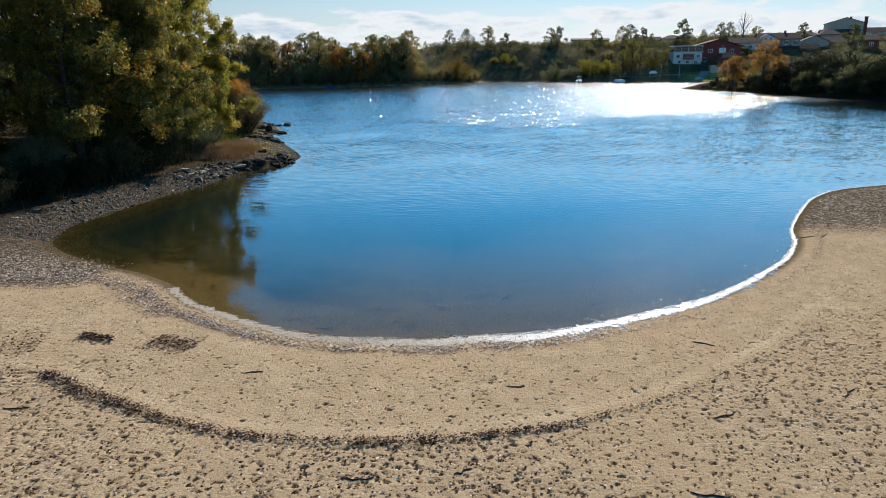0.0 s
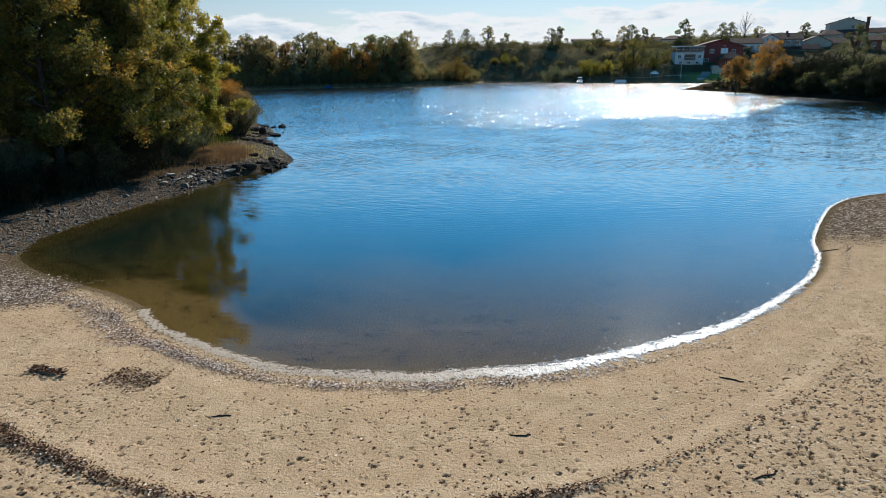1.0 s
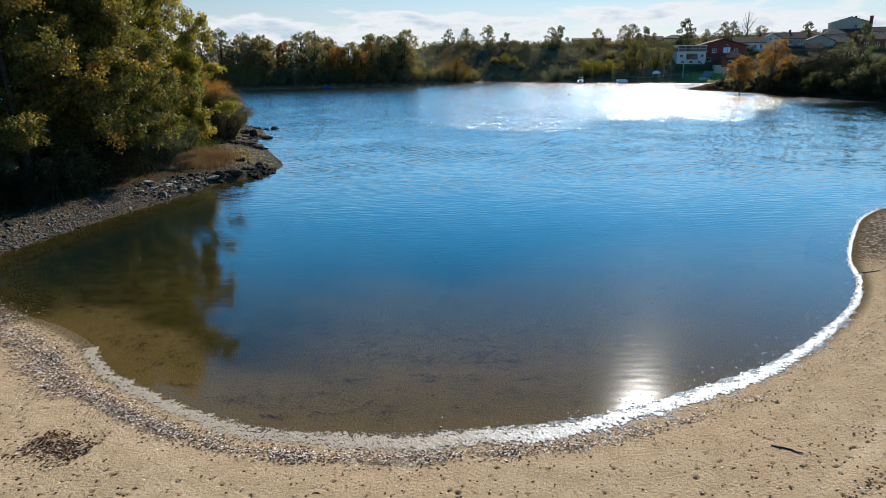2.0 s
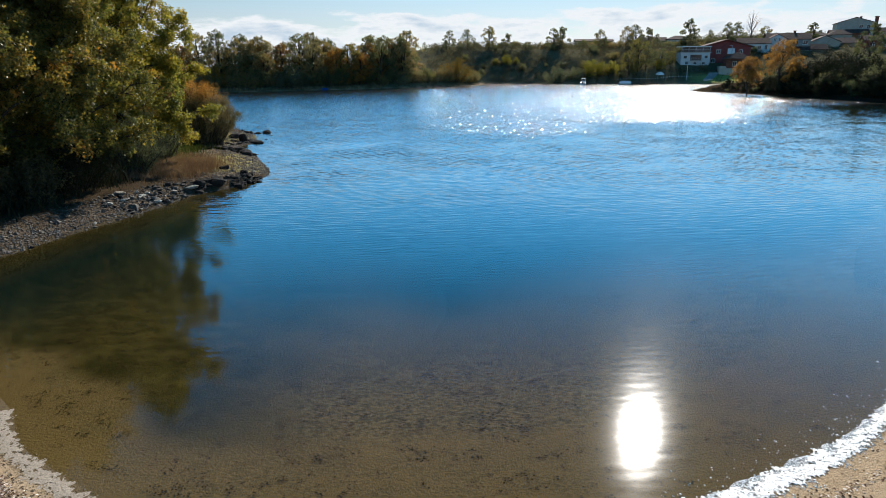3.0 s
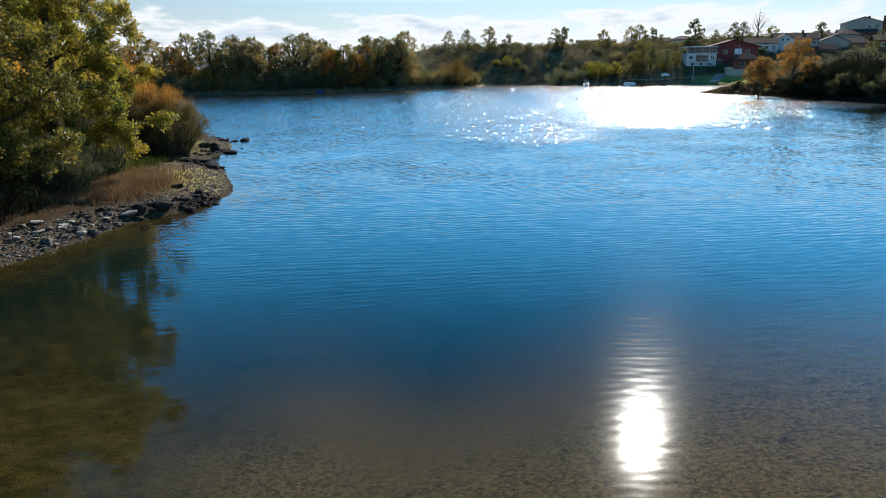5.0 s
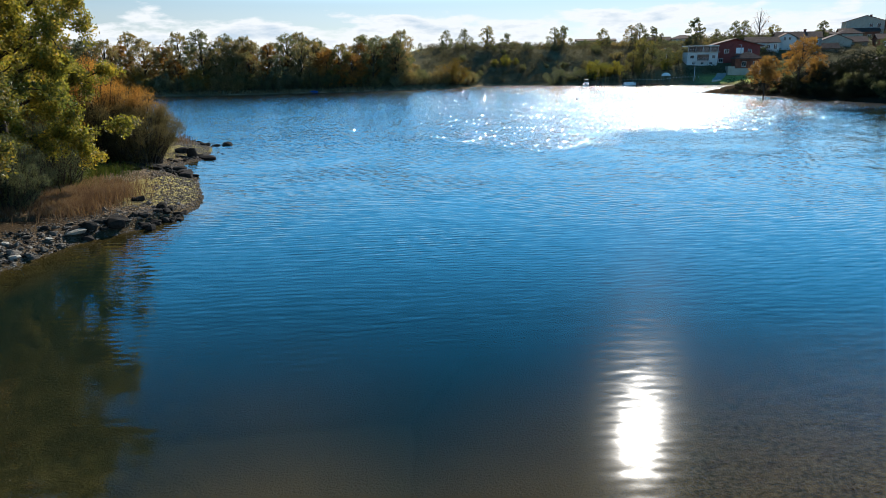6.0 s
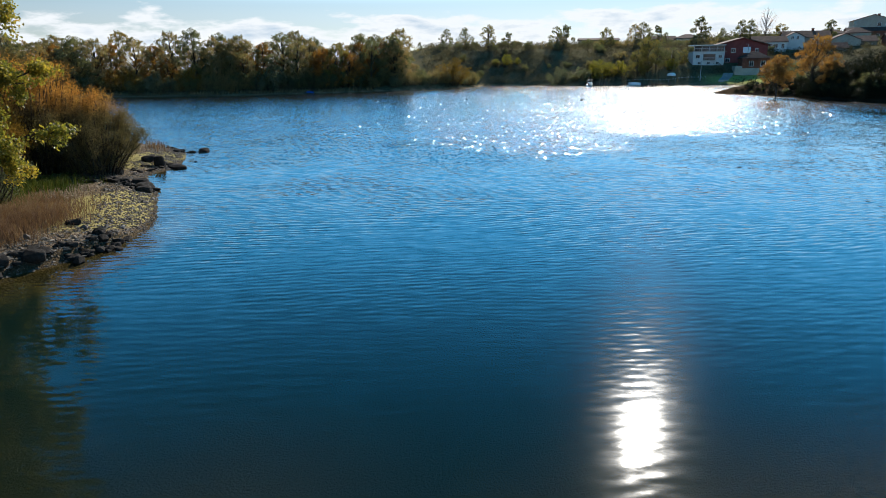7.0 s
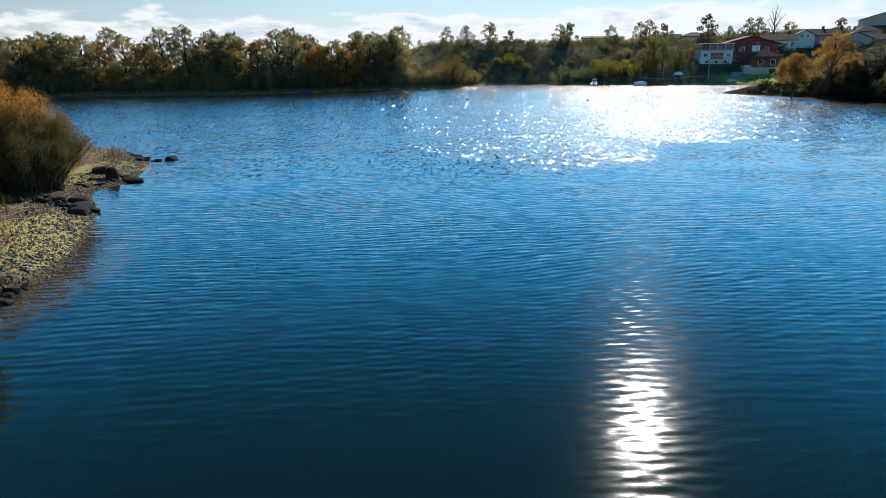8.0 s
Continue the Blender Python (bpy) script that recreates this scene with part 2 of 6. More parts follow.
def water_material():
    m, nodes, links, b = material("water", 0.05)
    pos = nodes.new("ShaderNodeNewGeometry").outputs["Position"]
    part_of = nodes.new("ShaderNodeSeparateXYZ")
    links.new(pos, part_of.inputs[0])
    y = part_of.outputs[1]
    # calm by the beach, a breeze farther out
    slant = math_node(nodes, links, "MULTIPLY_ADD", math_node(nodes, links, "MAXIMUM", math_node(nodes, links, "ADD", part_of.outputs[0], -10.0), 0.0), -0.82, y)
    ragged = math_node(nodes, links, "MULTIPLY_ADD", tex_noise(nodes, links, pos, 0.035, 3.0), 60.0, math_node(nodes, links, "ADD", slant, -30.0))
    breeze = step(nodes, links, ragged, 66.0, 84.0, 0.0, 1.0)
    calm = step(nodes, links, y, 20.0, 66.0, 0.14, 1.7)

    def slopes(scale, sx, sy, turn, detail, rough, kx, ky):
        """Slopes of a wave field along x and y, centred on nought."""
        mp = nodes.new("ShaderNodeMapping")
        mp.inputs["Scale"].default_value = (sx, sy, 1)
        mp.inputs["Rotation"].default_value = (0, 0, turn)
        links.new(pos, mp.inputs[0])
        n = nodes.new("ShaderNodeTexNoise")
        n.inputs["Scale"].default_value, n.inputs["Detail"].default_value, n.inputs["Roughness"].default_value = scale, detail, rough
        links.new(mp.outputs[0], n.inputs["Vector"])
        c = nodes.new("ShaderNodeVectorMath")
        c.operation = "MULTIPLY_ADD"
        links.new(n.outputs["Color"], c.inputs[0])
        c.inputs[1].default_value, c.inputs[2].default_value = (kx, ky, 0), (-kx / 2, -ky / 2, 0)
        return c.outputs[0]

    def weigh(v, w):
        c = nodes.new("ShaderNodeVectorMath")
        c.operation = "SCALE"
        links.new(v, c.inputs[0])
        links.new(w, c.inputs["Scale"])
        return c.outputs[0]

    def plus(a, c2):
        c = nodes.new("ShaderNodeVectorMath")
        c.operation = "ADD"
        links.new(a, c.inputs[0])
        if isinstance(c2, tuple):
            c.inputs[1].default_value = c2
        else:
            links.new(c2, c.inputs[1])
        return c.outputs[0]

    def ripples(period, turn, distort, amp):
        """Running wavelets: the slope along y swings from crest to crest."""
        mp = nodes.new("ShaderNodeMapping")
        mp.inputs["Rotation"].default_value = (0, 0, turn)
        mp.inputs["Scale"].default_value = (0.6, 1, 1)
        links.new(pos, mp.inputs[0])
        w = nodes.new("ShaderNodeTexWave")
        w.wave_type, w.bands_direction, w.wave_profile = "BANDS", "Y", "SIN"
        w.inputs["Scale"].default_value, w.inputs["Distortion"].default_value = 0.314 / period, distort
        w.inputs["Detail"].default_value, w.inputs["Detail Scale"].default_value, w.inputs["Detail Roughness"].default_value = 3.0, 1.1, 0.6
        links.new(mp.outputs[0], w.inputs["Vector"])
        gust = step(nodes, links, tex_noise(nodes, links, mp.outputs[0], 0.16, 2.0), 0.35, 0.65, 0.25, 1.0)
        v = math_node(nodes, links, "MULTIPLY", math_node(nodes, links, "ADD", w.outputs["Fac"], -0.5), math_node(nodes, links, "MULTIPLY", gust, amp))
        c = nodes.new("ShaderNodeCombineXYZ")
        links.new(v, c.inputs[1])
        return c.outputs[0]

    def rings(period, cx, cy, amp):
        """Wavelets that run outwards in long arcs round a place."""
        mp = nodes.new("ShaderNodeMapping")
        mp.inputs["Location"].default_value = (-cx, -cy, 0)
        links.new(pos, mp.inputs[0])
        w = nodes.new("ShaderNodeTexWave")
        w.wave_type, w.rings_direction, w.wave_profile = "RINGS", "Z", "SIN"
        w.inputs["Scale"].default_value, w.inputs["Distortion"].default_value = 0.314 / period, 7.0
        w.inputs["Detail"].default_value, w.inputs["Detail Scale"].default_value, w.inputs["Detail Roughness"].default_value = 3.0, 0.35, 0.6
        links.new(mp.outputs[0], w.inputs["Vector"])
        gust = step(nodes, links, tex_noise(nodes, links, pos, 0.11, 2.0), 0.35, 0.65, 0.2, 1.0)
        v = math_node(nodes, links, "MULTIPLY", math_node(nodes, links, "ADD", w.outputs["Fac"], -0.5), math_node(nodes, links, "MULTIPLY", gust, amp))
        out = nodes.new("ShaderNodeVectorMath")
        out.operation = "NORMALIZE"
        links.new(mp.outputs[0], out.inputs[0])
        return weigh(out.outputs[0], v)

    near_waves = plus(rings(0.36, -45.0, 190.0, 0.055), plus(plus(ripples(0.30, 0.10, 5.0, 0.050), ripples(0.52, -0.14, 5.5, 0.045)), slopes(3.6, 0.45, 1.0, -0.14, 3.0, 0.6, 0.07, 0.12)))
    far_waves = plus(slopes(3.4, 0.8, 0.35, 0.0, 2.0, 0.6, 0.52, 0.30), slopes(7.0, 1.0, 0.3, 0.0, 2.0, 0.6, 0.52, 0.30))
    mp = nodes.new("ShaderNodeMapping")           # steep little wave fronts, here and there, that flash in the sun
    mp.inputs["Scale"].default_value = (1.0, 0.2, 1)
    links.new(pos, mp.inputs[0])
    front = step(nodes, links, tex_noise(nodes, links, mp.outputs[0], 4.4, 1.0), 0.555, 0.62)
    gusty = step(nodes, links, tex_noise(nodes, links, pos, 0.09, 2.0), 0.3, 0.6, 0.35, 1.0)
    front = math_node(nodes, links, "MULTIPLY", front, gusty)
    flash = weigh(plus(slopes(2.6, 1.0, 0.2, 0.3, 0.0, 0.5, 2.6, 0.5), (-0.02, -0.24, 0)), front)
    far_waves = plus(far_waves, flash)
    total = plus(weigh(near_waves, calm), weigh(far_waves, breeze))
    normal = nodes.new("ShaderNodeVectorMath")
    normal.operation = "NORMALIZE"
    lean = weigh(plus(slopes(0.5, 1.0, 0.4, 0.0, 1.0, 0.5, 0.0, 0.05), (0.02, -0.03, 0)), step(nodes, links, y, 36.0, 78.0, 0.0, 1.0))   # faces turned this way hide the rest
    links.new(plus(plus(total, lean), (0, 0, 1)), normal.inputs[0])
    face = nodes.new("ShaderNodeLayerWeight")
    face.inputs["Blend"].default_value = 0.5
    links.new(normal.outputs[0], face.inputs["Normal"])
    fres = math_node(nodes, links, "MULTIPLY_ADD", math_node(nodes, links, "POWER", face.outputs["Facing"], 5.0), 0.98, 0.02)
    gloss = nodes.new("ShaderNodeBsdfGlossy")
    links.new(math_node(nodes, links, "MULTIPLY_ADD", breeze, 0.055, 0.062), gloss.inputs["Roughness"])
    links.new(normal.outputs[0], gloss.inputs["Normal"])
    clear = nodes.new("ShaderNodeBsdfTransparent")
    clear.inputs[0].default_value = (0.86, 0.83, 0.64, 1)
    s = nodes.new("ShaderNodeMixShader")
    links.new(fres, s.inputs[0])
    links.new(clear.outputs[0], s.inputs[1])
    links.new(gloss.outputs[0], s.inputs[2])
    links.new(s.outputs[0], nodes["Material Output"].inputs[0])
    return m


def foam_material():
    """Froth: thick and white where the waves pile it up, a thin dull film in the sheltered bend."""
    m, nodes, links, b = material("foam", 0.6)
    b.inputs["Specular IOR Level"].default_value = 0.2
    pos = nodes.new("ShaderNodeNewGeometry").outputs["Position"]
    split = nodes.new("ShaderNodeSeparateXYZ")
    links.new(pos, split.inputs[0])
    fine, mid = tex_noise(nodes, links, pos, 30.0, 4, 0.7), tex_noise(nodes, links, pos, 3.5, 4, 0.6)
    thick = math_node(nodes, links, "MULTIPLY_ADD", mid, 5.0, math_node(nodes, links, "ADD", split.outputs[0], -2.5))
    thick = step(nodes, links, thick, -0.5, 5.5)
    film = mix(nodes, links, step(nodes, links, fine, 0.38, 0.66), (0.23, 0.185, 0.135), (0.37, 0.31, 0.235))
    froth = mix(nodes, links, step(nodes, links, fine, 0.30, 0.60), (0.52, 0.49, 0.44), (0.92, 0.92, 0.90))
    links.new(mix(nodes, links, thick, film, froth), b.inputs["Base Color"])
    bump(nodes, links, b, fine, 0.8, 0.02)
    return m


GROUND, WATER = ground_material(), water_material()
BARK = plain("bark", (0.06, 0.048, 0.037), 0.9, scale=5, amount=0.5, relief=0.6)
OAK_LEAF = leaf_material("oak_leaf", ((0.0, (0.058, 0.081, 0.026)), (0.4, (0.150, 0.169, 0.039)), (0.75, (0.325, 0.286, 0.057)), (1.0, (0.546, 0.403, 0.072))), 0.55, gloss=0.42, sheen=0.3)
YELLOW_LEAF = leaf_material("yellow_leaf", ((0.0, (0.081, 0.092, 0.026)), (0.4, (0.194, 0.194, 0.039)), (0.75, (0.389, 0.313, 0.054)), (1.0, (0.562, 0.378, 0.059))), 0.58, gloss=0.42, sheen=0.25)
GOLD_LEAF = leaf_material("gold_leaf", ((0.0, (0.054, 0.068, 0.024)), (0.4, (0.135, 0.135, 0.035)), (0.75, (0.297, 0.216, 0.046)), (1.0, (0.486, 0.257, 0.047))), 0.5, patch=(0.621, 0.284, 0.054), gloss=0.42, sheen=0.3)
RUST_LEAF = leaf_material("rust_leaf", ((0.0, (0.10, 0.066, 0.030)), (0.4, (0.23, 0.125, 0.040)), (0.75, (0.38, 0.19, 0.05)), (1.0, (0.46, 0.25, 0.06))), 0.55, sheen=0.15)
DARK_LEAF = leaf_material("dark_leaf", ((0.0, (0.072, 0.085, 0.051)), (0.5, (0.145, 0.153, 0.081)), (1.0, (0.255, 0.238, 0.119))), 0.55, sheen=0.08, gloss=0.45)
FALL_LEAF = leaf_material("fall_leaf", ((0.0, (0.123, 0.119, 0.070)), (0.35, (0.205, 0.184, 0.094)), (0.7, (0.312, 0.230, 0.111)), (1.0, (0.394, 0.254, 0.115))), 0.55, sheen=0.08, gloss=0.45)
SCRUB_LEAF = leaf_material("scrub_leaf", ((0.0, (0.03, 0.034, 0.02)), (0.5, (0.075, 0.072, 0.04)), (1.0, (0.14, 0.115, 0.06))), 0.35)
HILL_LEAF = leaf_material("hill_leaf", ((0.0, (0.040, 0.040, 0.030)), (0.5, (0.088, 0.082, 0.056)), (1.0, (0.17, 0.145, 0.09))), 0.4, sheen=0.03)
COPPER_LEAF = leaf_material("copper_leaf", ((0.0, (0.08, 0.07, 0.042)), (0.5, (0.165, 0.14, 0.08)), (1.0, (0.29, 0.225, 0.12))), 0.5, crest=((0.48, 0.24, 0.065), 3.2, 5.2))
OLIVE_LEAF = leaf_material("olive_leaf", ((0.0, (0.080, 0.084, 0.036)), (0.4, (0.160, 0.152, 0.056)), (0.75, (0.272, 0.224, 0.072)), (1.0, (0.352, 0.264, 0.080))), 0.55, sheen=0.08, gloss=0.45)
STRAW = leaf_material("straw", ((0.0, (0.12, 0.08, 0.045)), (0.5, (0.22, 0.16, 0.09)), (1.0, (0.36, 0.28, 0.16))), 0.3)
# near-black leaves: shade of the wood's foot and the headland put into the colour
PAINTED_SHADE_LEAF = leaf_material("painted_shade_leaf", ((0.0, (0.010, 0.014, 0.010)), (0.5, (0.02, 0.024, 0.014)), (1.0, (0.045, 0.042, 0.02))), 0.2)
LIME_LEAF = leaf_material("lime_leaf", ((0.0, (0.09, 0.10, 0.025)), (0.5, (0.22, 0.21, 0.04)), (1.0, (0.42, 0.33, 0.05))), 0.55)
WILLOW_LEAF = leaf_material("willow_leaf", ((0.0, (0.075, 0.09, 0.06)), (0.5, (0.15, 0.165, 0.105)), (1.0, (0.26, 0.25, 0.15))), 0.45)
BROWN_LEAF = leaf_material("brown_leaf", ((0.0, (0.060, 0.054, 0.024)), (0.5, (0.144, 0.120, 0.048)), (1.0, (0.276, 0.168, 0.060))), 0.35)
ORANGE_LEAF = leaf_material("orange_leaf", ((0.0, (0.10, 0.075, 0.02)), (0.5, (0.22, 0.14, 0.03)), (1.0, (0.38, 0.19, 0.04))), 0.4)
LITTER = leaf_material("litter", ((0.0, (0.018, 0.011, 0.008)), (0.6, (0.06, 0.028, 0.017)), (0.82, (0.16, 0.085, 0.045)), (0.93, (0.5, 0.42, 0.34)), (1.0, (0.7, 0.62, 0.53))), 0.1, gloss=0.75, even=True)
SUNKEN = leaf_material("sunken_leaf", ((0.0, (0.026, 0.020, 0.012)), (0.6, (0.05, 0.037, 0.021)), (1.0, (0.085, 0.06, 0.033))), 0.05, gloss=0.9, even=True, sheen=0.0)
SHELLS = leaf_material("shells", ((0.0, (0.045, 0.026, 0.018)), (0.38, (0.14, 0.075, 0.05)), (0.55, (0.32, 0.22, 0.16)), (0.75, (0.64, 0.56, 0.48)), (1.0, (0.78, 0.72, 0.64))), 0.05, gloss=0.7, even=True)
REED = leaf_material("reed", ((0.0, (0.09, 0.05, 0.036)), (0.5, (0.19, 0.115, 0.075)), (1.0, (0.32, 0.22, 0.145))), 0.3)
GRASS = leaf_material("grass", ((0.0, (0.03, 0.045, 0.012)), (0.5, (0.07, 0.09, 0.02)), (1.0, (0.17, 0.16, 0.05))), 0.3)
STONE = plain("stone", (0.115, 0.102, 0.086), 0.75, scale=3, amount=0.5, relief=0.6)
PALE_STONE = plain("pale_stone", (0.30, 0.28, 0.24), 0.75, scale=4, amount=0.35, relief=0.5)
WET_STONE = plain("wet_stone", (0.03, 0.026, 0.022), 0.85, scale=3, amount=0.4, relief=0.5)
FOAM = foam_material()


# ---- mesh helpers ----
def mesh_of(name, verts, faces, smooth=False):
    """verts (n, 3) and faces (m, k) as arrays, all faces with k corners."""
    verts, faces = np.asarray(verts, dtype=np.float32), np.asarray(faces, dtype=np.int32)
    me = bpy.data.meshes.new(name)
    k = faces.shape[1]
    me.vertices.add(len(verts))
    me.vertices.foreach_set("co", verts.ravel())
    me.loops.add(faces.size)
    me.loops.foreach_set("vertex_index", faces.ravel())
    me.polygons.add(len(faces))
    me.polygons.foreach_set("loop_start", np.arange(0, faces.size, k, dtype=np.int32))
    me.polygons.foreach_set("loop_total", np.full(len(faces), k, dtype=np.int32))
    me.polygons.foreach_set("use_smooth", np.full(len(faces), smooth))
    me.update(calc_edges=True)
    return me


def part(name, data, mat, parent=None, label=""):
    """A bmesh or a mesh as one object, under a thing or a part."""
    if isinstance(data, bmesh.types.BMesh):
        me = bpy.data.meshes.new(name)
        data.to_mesh(me)
        data.free()
        data = me
    if mat is not None and not data.materials:
        data.materials.append(mat)
    ob = new(name, data)
    if parent is not None:
        ob.parent = parent
    return tagged(ob, label)


def box_bm(parts, bevel=0.0):
    """Boxes (x0, x1, y0, y1, z0, z1) in one bmesh."""
    bm = bmesh.new()
    for x0, x1, y0, y1, z0, z1 in parts:
        m = Matrix.LocRotScale(((x0 + x1) / 2, (y0 + y1) / 2, (z0 + z1) / 2), None, (x1 - x0, y1 - y0, z1 - z0))
        bmesh.ops.create_cube(bm, size=1, matrix=m)
    if bevel:
        bmesh.ops.bevel(bm, geom=bm.edges[:], offset=bevel, segments=1, affect="EDGES")
    return bm


def tube(path, radii, sides, base=0):
    """Rings round a path: verts and quads."""
    path = np.asarray(path, dtype=float)
    way = np.gradient(path, axis=0)
    way /= np.linalg.norm(way, axis=1)[:, None] + 1e-9
    ref = np.where(np.abs(way[:, 2:3]) > 0.9, [[1.0, 0, 0]], [[0, 0, 1.0]])
    u = np.cross(way, ref)
    u /= np.linalg.norm(u, axis=1)[:, None] + 1e-9
    v = np.cross(way, u)
    a = np.arange(sides) * 2 * np.pi / sides
    ring = path[:, None] + np.asarray(radii)[:, None, None] * (np.cos(a)[None, :, None] * u[:, None] + np.sin(a)[None, :, None] * v[:, None])
    n = len(path)
    i, j = np.meshgrid(np.arange(n - 1), np.arange(sides), indexing="ij")
    k = (j + 1) % sides
    f = np.stack([i * sides + j, i * sides + k, (i + 1) * sides + k, (i + 1) * sides + j], -1).reshape(-1, 4) + base
    return ring.reshape(-1, 3), f


def join_tubes(tubes, sides):
    vs, fs, n = [], [], 0
    for path, radii in tubes:
        v, f = tube(path, radii, sides, n)
        vs.append(v), fs.append(f)
        n += len(v)
    return np.concatenate(vs), np.concatenate(fs)


def leaves(rng, centres, size, aspect=0.6, droop=0.0):
    """One bent leaf of two triangles for each centre, turned every way."""
    n = len(centres)
    d = rng.normal(size=(n, 3))
    d[:, 2] -= droop
    d /= np.linalg.norm(d, axis=1)[:, None]
    e = rng.normal(size=(n, 3))
    e -= (e * d).sum(1)[:, None] * d
    e /= np.linalg.norm(e, axis=1)[:, None]
    s = (size * rng.uniform(0.6, 1.35, n))[:, None]
    nrm = np.cross(d, e)
    v = np.stack([centres - d * s * 0.5, centres + e * s * aspect * 0.5 + nrm * s * 0.10, centres + d * s * 0.5, centres - e * s * aspect * 0.5 + nrm * s * 0.10], 1).reshape(-1, 3)
    return v, np.arange(4 * n).reshape(n, 4)


# ---- ground and water ----
# the lake's outline: points on the water's edge, smoothed
NEAR_SHORE = [(-190, 165), (-120, 150), (-60, 115), (-33.5, 92), (-25.6, 84.7), (-21.1, 80.3), (-18, 71), (-18.3, 66.7), (-15.5, 61.5), (-13.6, 57),
              (-11.9, 52.8), (-11.6, 50), (-12.5, 46.6), (-13.9, 44), (-14.7, 40), (-15.8, 35.7), (-16.8, 31.3), (-17.2, 28.4), (-16.5, 25.7), (-14.6, 23.7),
              (-12.1, 22.1), (-10.5, 21.2), (-8.8, 19.8), (-7.8, 18.5), (-6.3, 17.4), (-4.9, 16.5), (-3.2, 15.75), (-1, 15.5), (1.2, 15.7), (3.4, 16.1),
              (6.2, 17.4), (8.6, 18.8), (11, 20.9), (12.8, 22.8), (14.3, 25), (15.5, 27.6), (18, 31.6), (20.6, 35), (24, 37.4), (32, 40), (60, 50), (105, 75), (140, 95)]
FAR_SHORE = [(130, 108), (92, 118), (81, 127), (77, 138), (75, 150), (72, 163), (68, 175), (64, 184.5), (70, 189), (85, 205), (97, 222), (97, 232), (87, 243), (73, 248), (46, 255),
             (24, 261), (12, 258), (6, 243), (-7, 227), (-20, 220), (-33, 211), (-45, 206), (-54, 201), (-83, 197), (-96, 191), (-130, 185), (-190, 178)]


def smooth_line(points, per=5, closed=False):
    p = np.array(points, dtype=float)
    if closed:
        p = np.concatenate([p[-1:], p, p[:2]])
    else:
        p = np.concatenate([2 * p[:1] - p[1:2], p, 2 * p[-1:] - p[-2:-1]])
    t = np.linspace(0, 1, per, endpoint=False)[:, None]
    out = [0.5 * (2 * b + (c - a) * t + (2 * a - 5 * b + 4 * c - d) * t * t + (3 * b - a - 3 * c + d) * t ** 3) for a, b, c, d in zip(p, p[1:], p[2:], p[3:])]
    return np.concatenate(out + ([] if closed else [p[-2:-1]]))


LAKE = smooth_line(NEAR_SHORE + FAR_SHORE, 4, closed=True)


def shore_distance(x, y):
    """Metres to the water's edge, above nought on land, below it in the lake."""
    shape = np.shape(x)
    x, y = np.ravel(x).astype(float), np.ravel(y).astype(float)
    best, inside = np.full(x.shape, 1e9), np.zeros(x.shape, dtype=bool)
    a, b = LAKE, np.roll(LAKE, -1, axis=0)
    for (ax, ay), (bx, by) in zip(a, b):
        dx, dy = bx - ax, by - ay
        t = np.clip(((x - ax) * dx + (y - ay) * dy) / (dx * dx + dy * dy + 1e-9), 0, 1)
        best = np.minimum(best, (x - ax - t * dx) ** 2 + (y - ay - t * dy) ** 2)
        cross = (ay > y) != (by > y)
        if dy != 0:
            inside ^= cross & (x < ax + (y - ay) * dx / dy)
    d = np.sqrt(best)
    return np.where(inside, -d, d).reshape(shape)


def ease(v, lo, hi):
    t = np.clip((v - lo) / (hi - lo), 0, 1)
    return t * t * (3 - 2 * t)


def waves(x, y, scale, seed):
    """Gentle uneven ground from a few sines."""
    r = np.random.RandomState(seed)
    out = 0
    for k in range(7):
        a, f, p = r.uniform(0, 2 * np.pi), scale * r.uniform(0.6, 1.9), r.uniform(0, 6.3)
        out = out + np.sin((x * np.cos(a) + y * np.sin(a)) * f + p)
    return out / 7


def areas(x, y):
    """Weights of the left wood (peninsula) and of the far side."""
    wood = ease(-x, 8.5, 10.5) * ease(y, 22, 25.5) * ease(160 - y, 0, 15)
    far = np.maximum(ease(y, 150, 170), ease(x, 45, 60) * ease(y, 80, 110))
    return wood * (1 - far), far


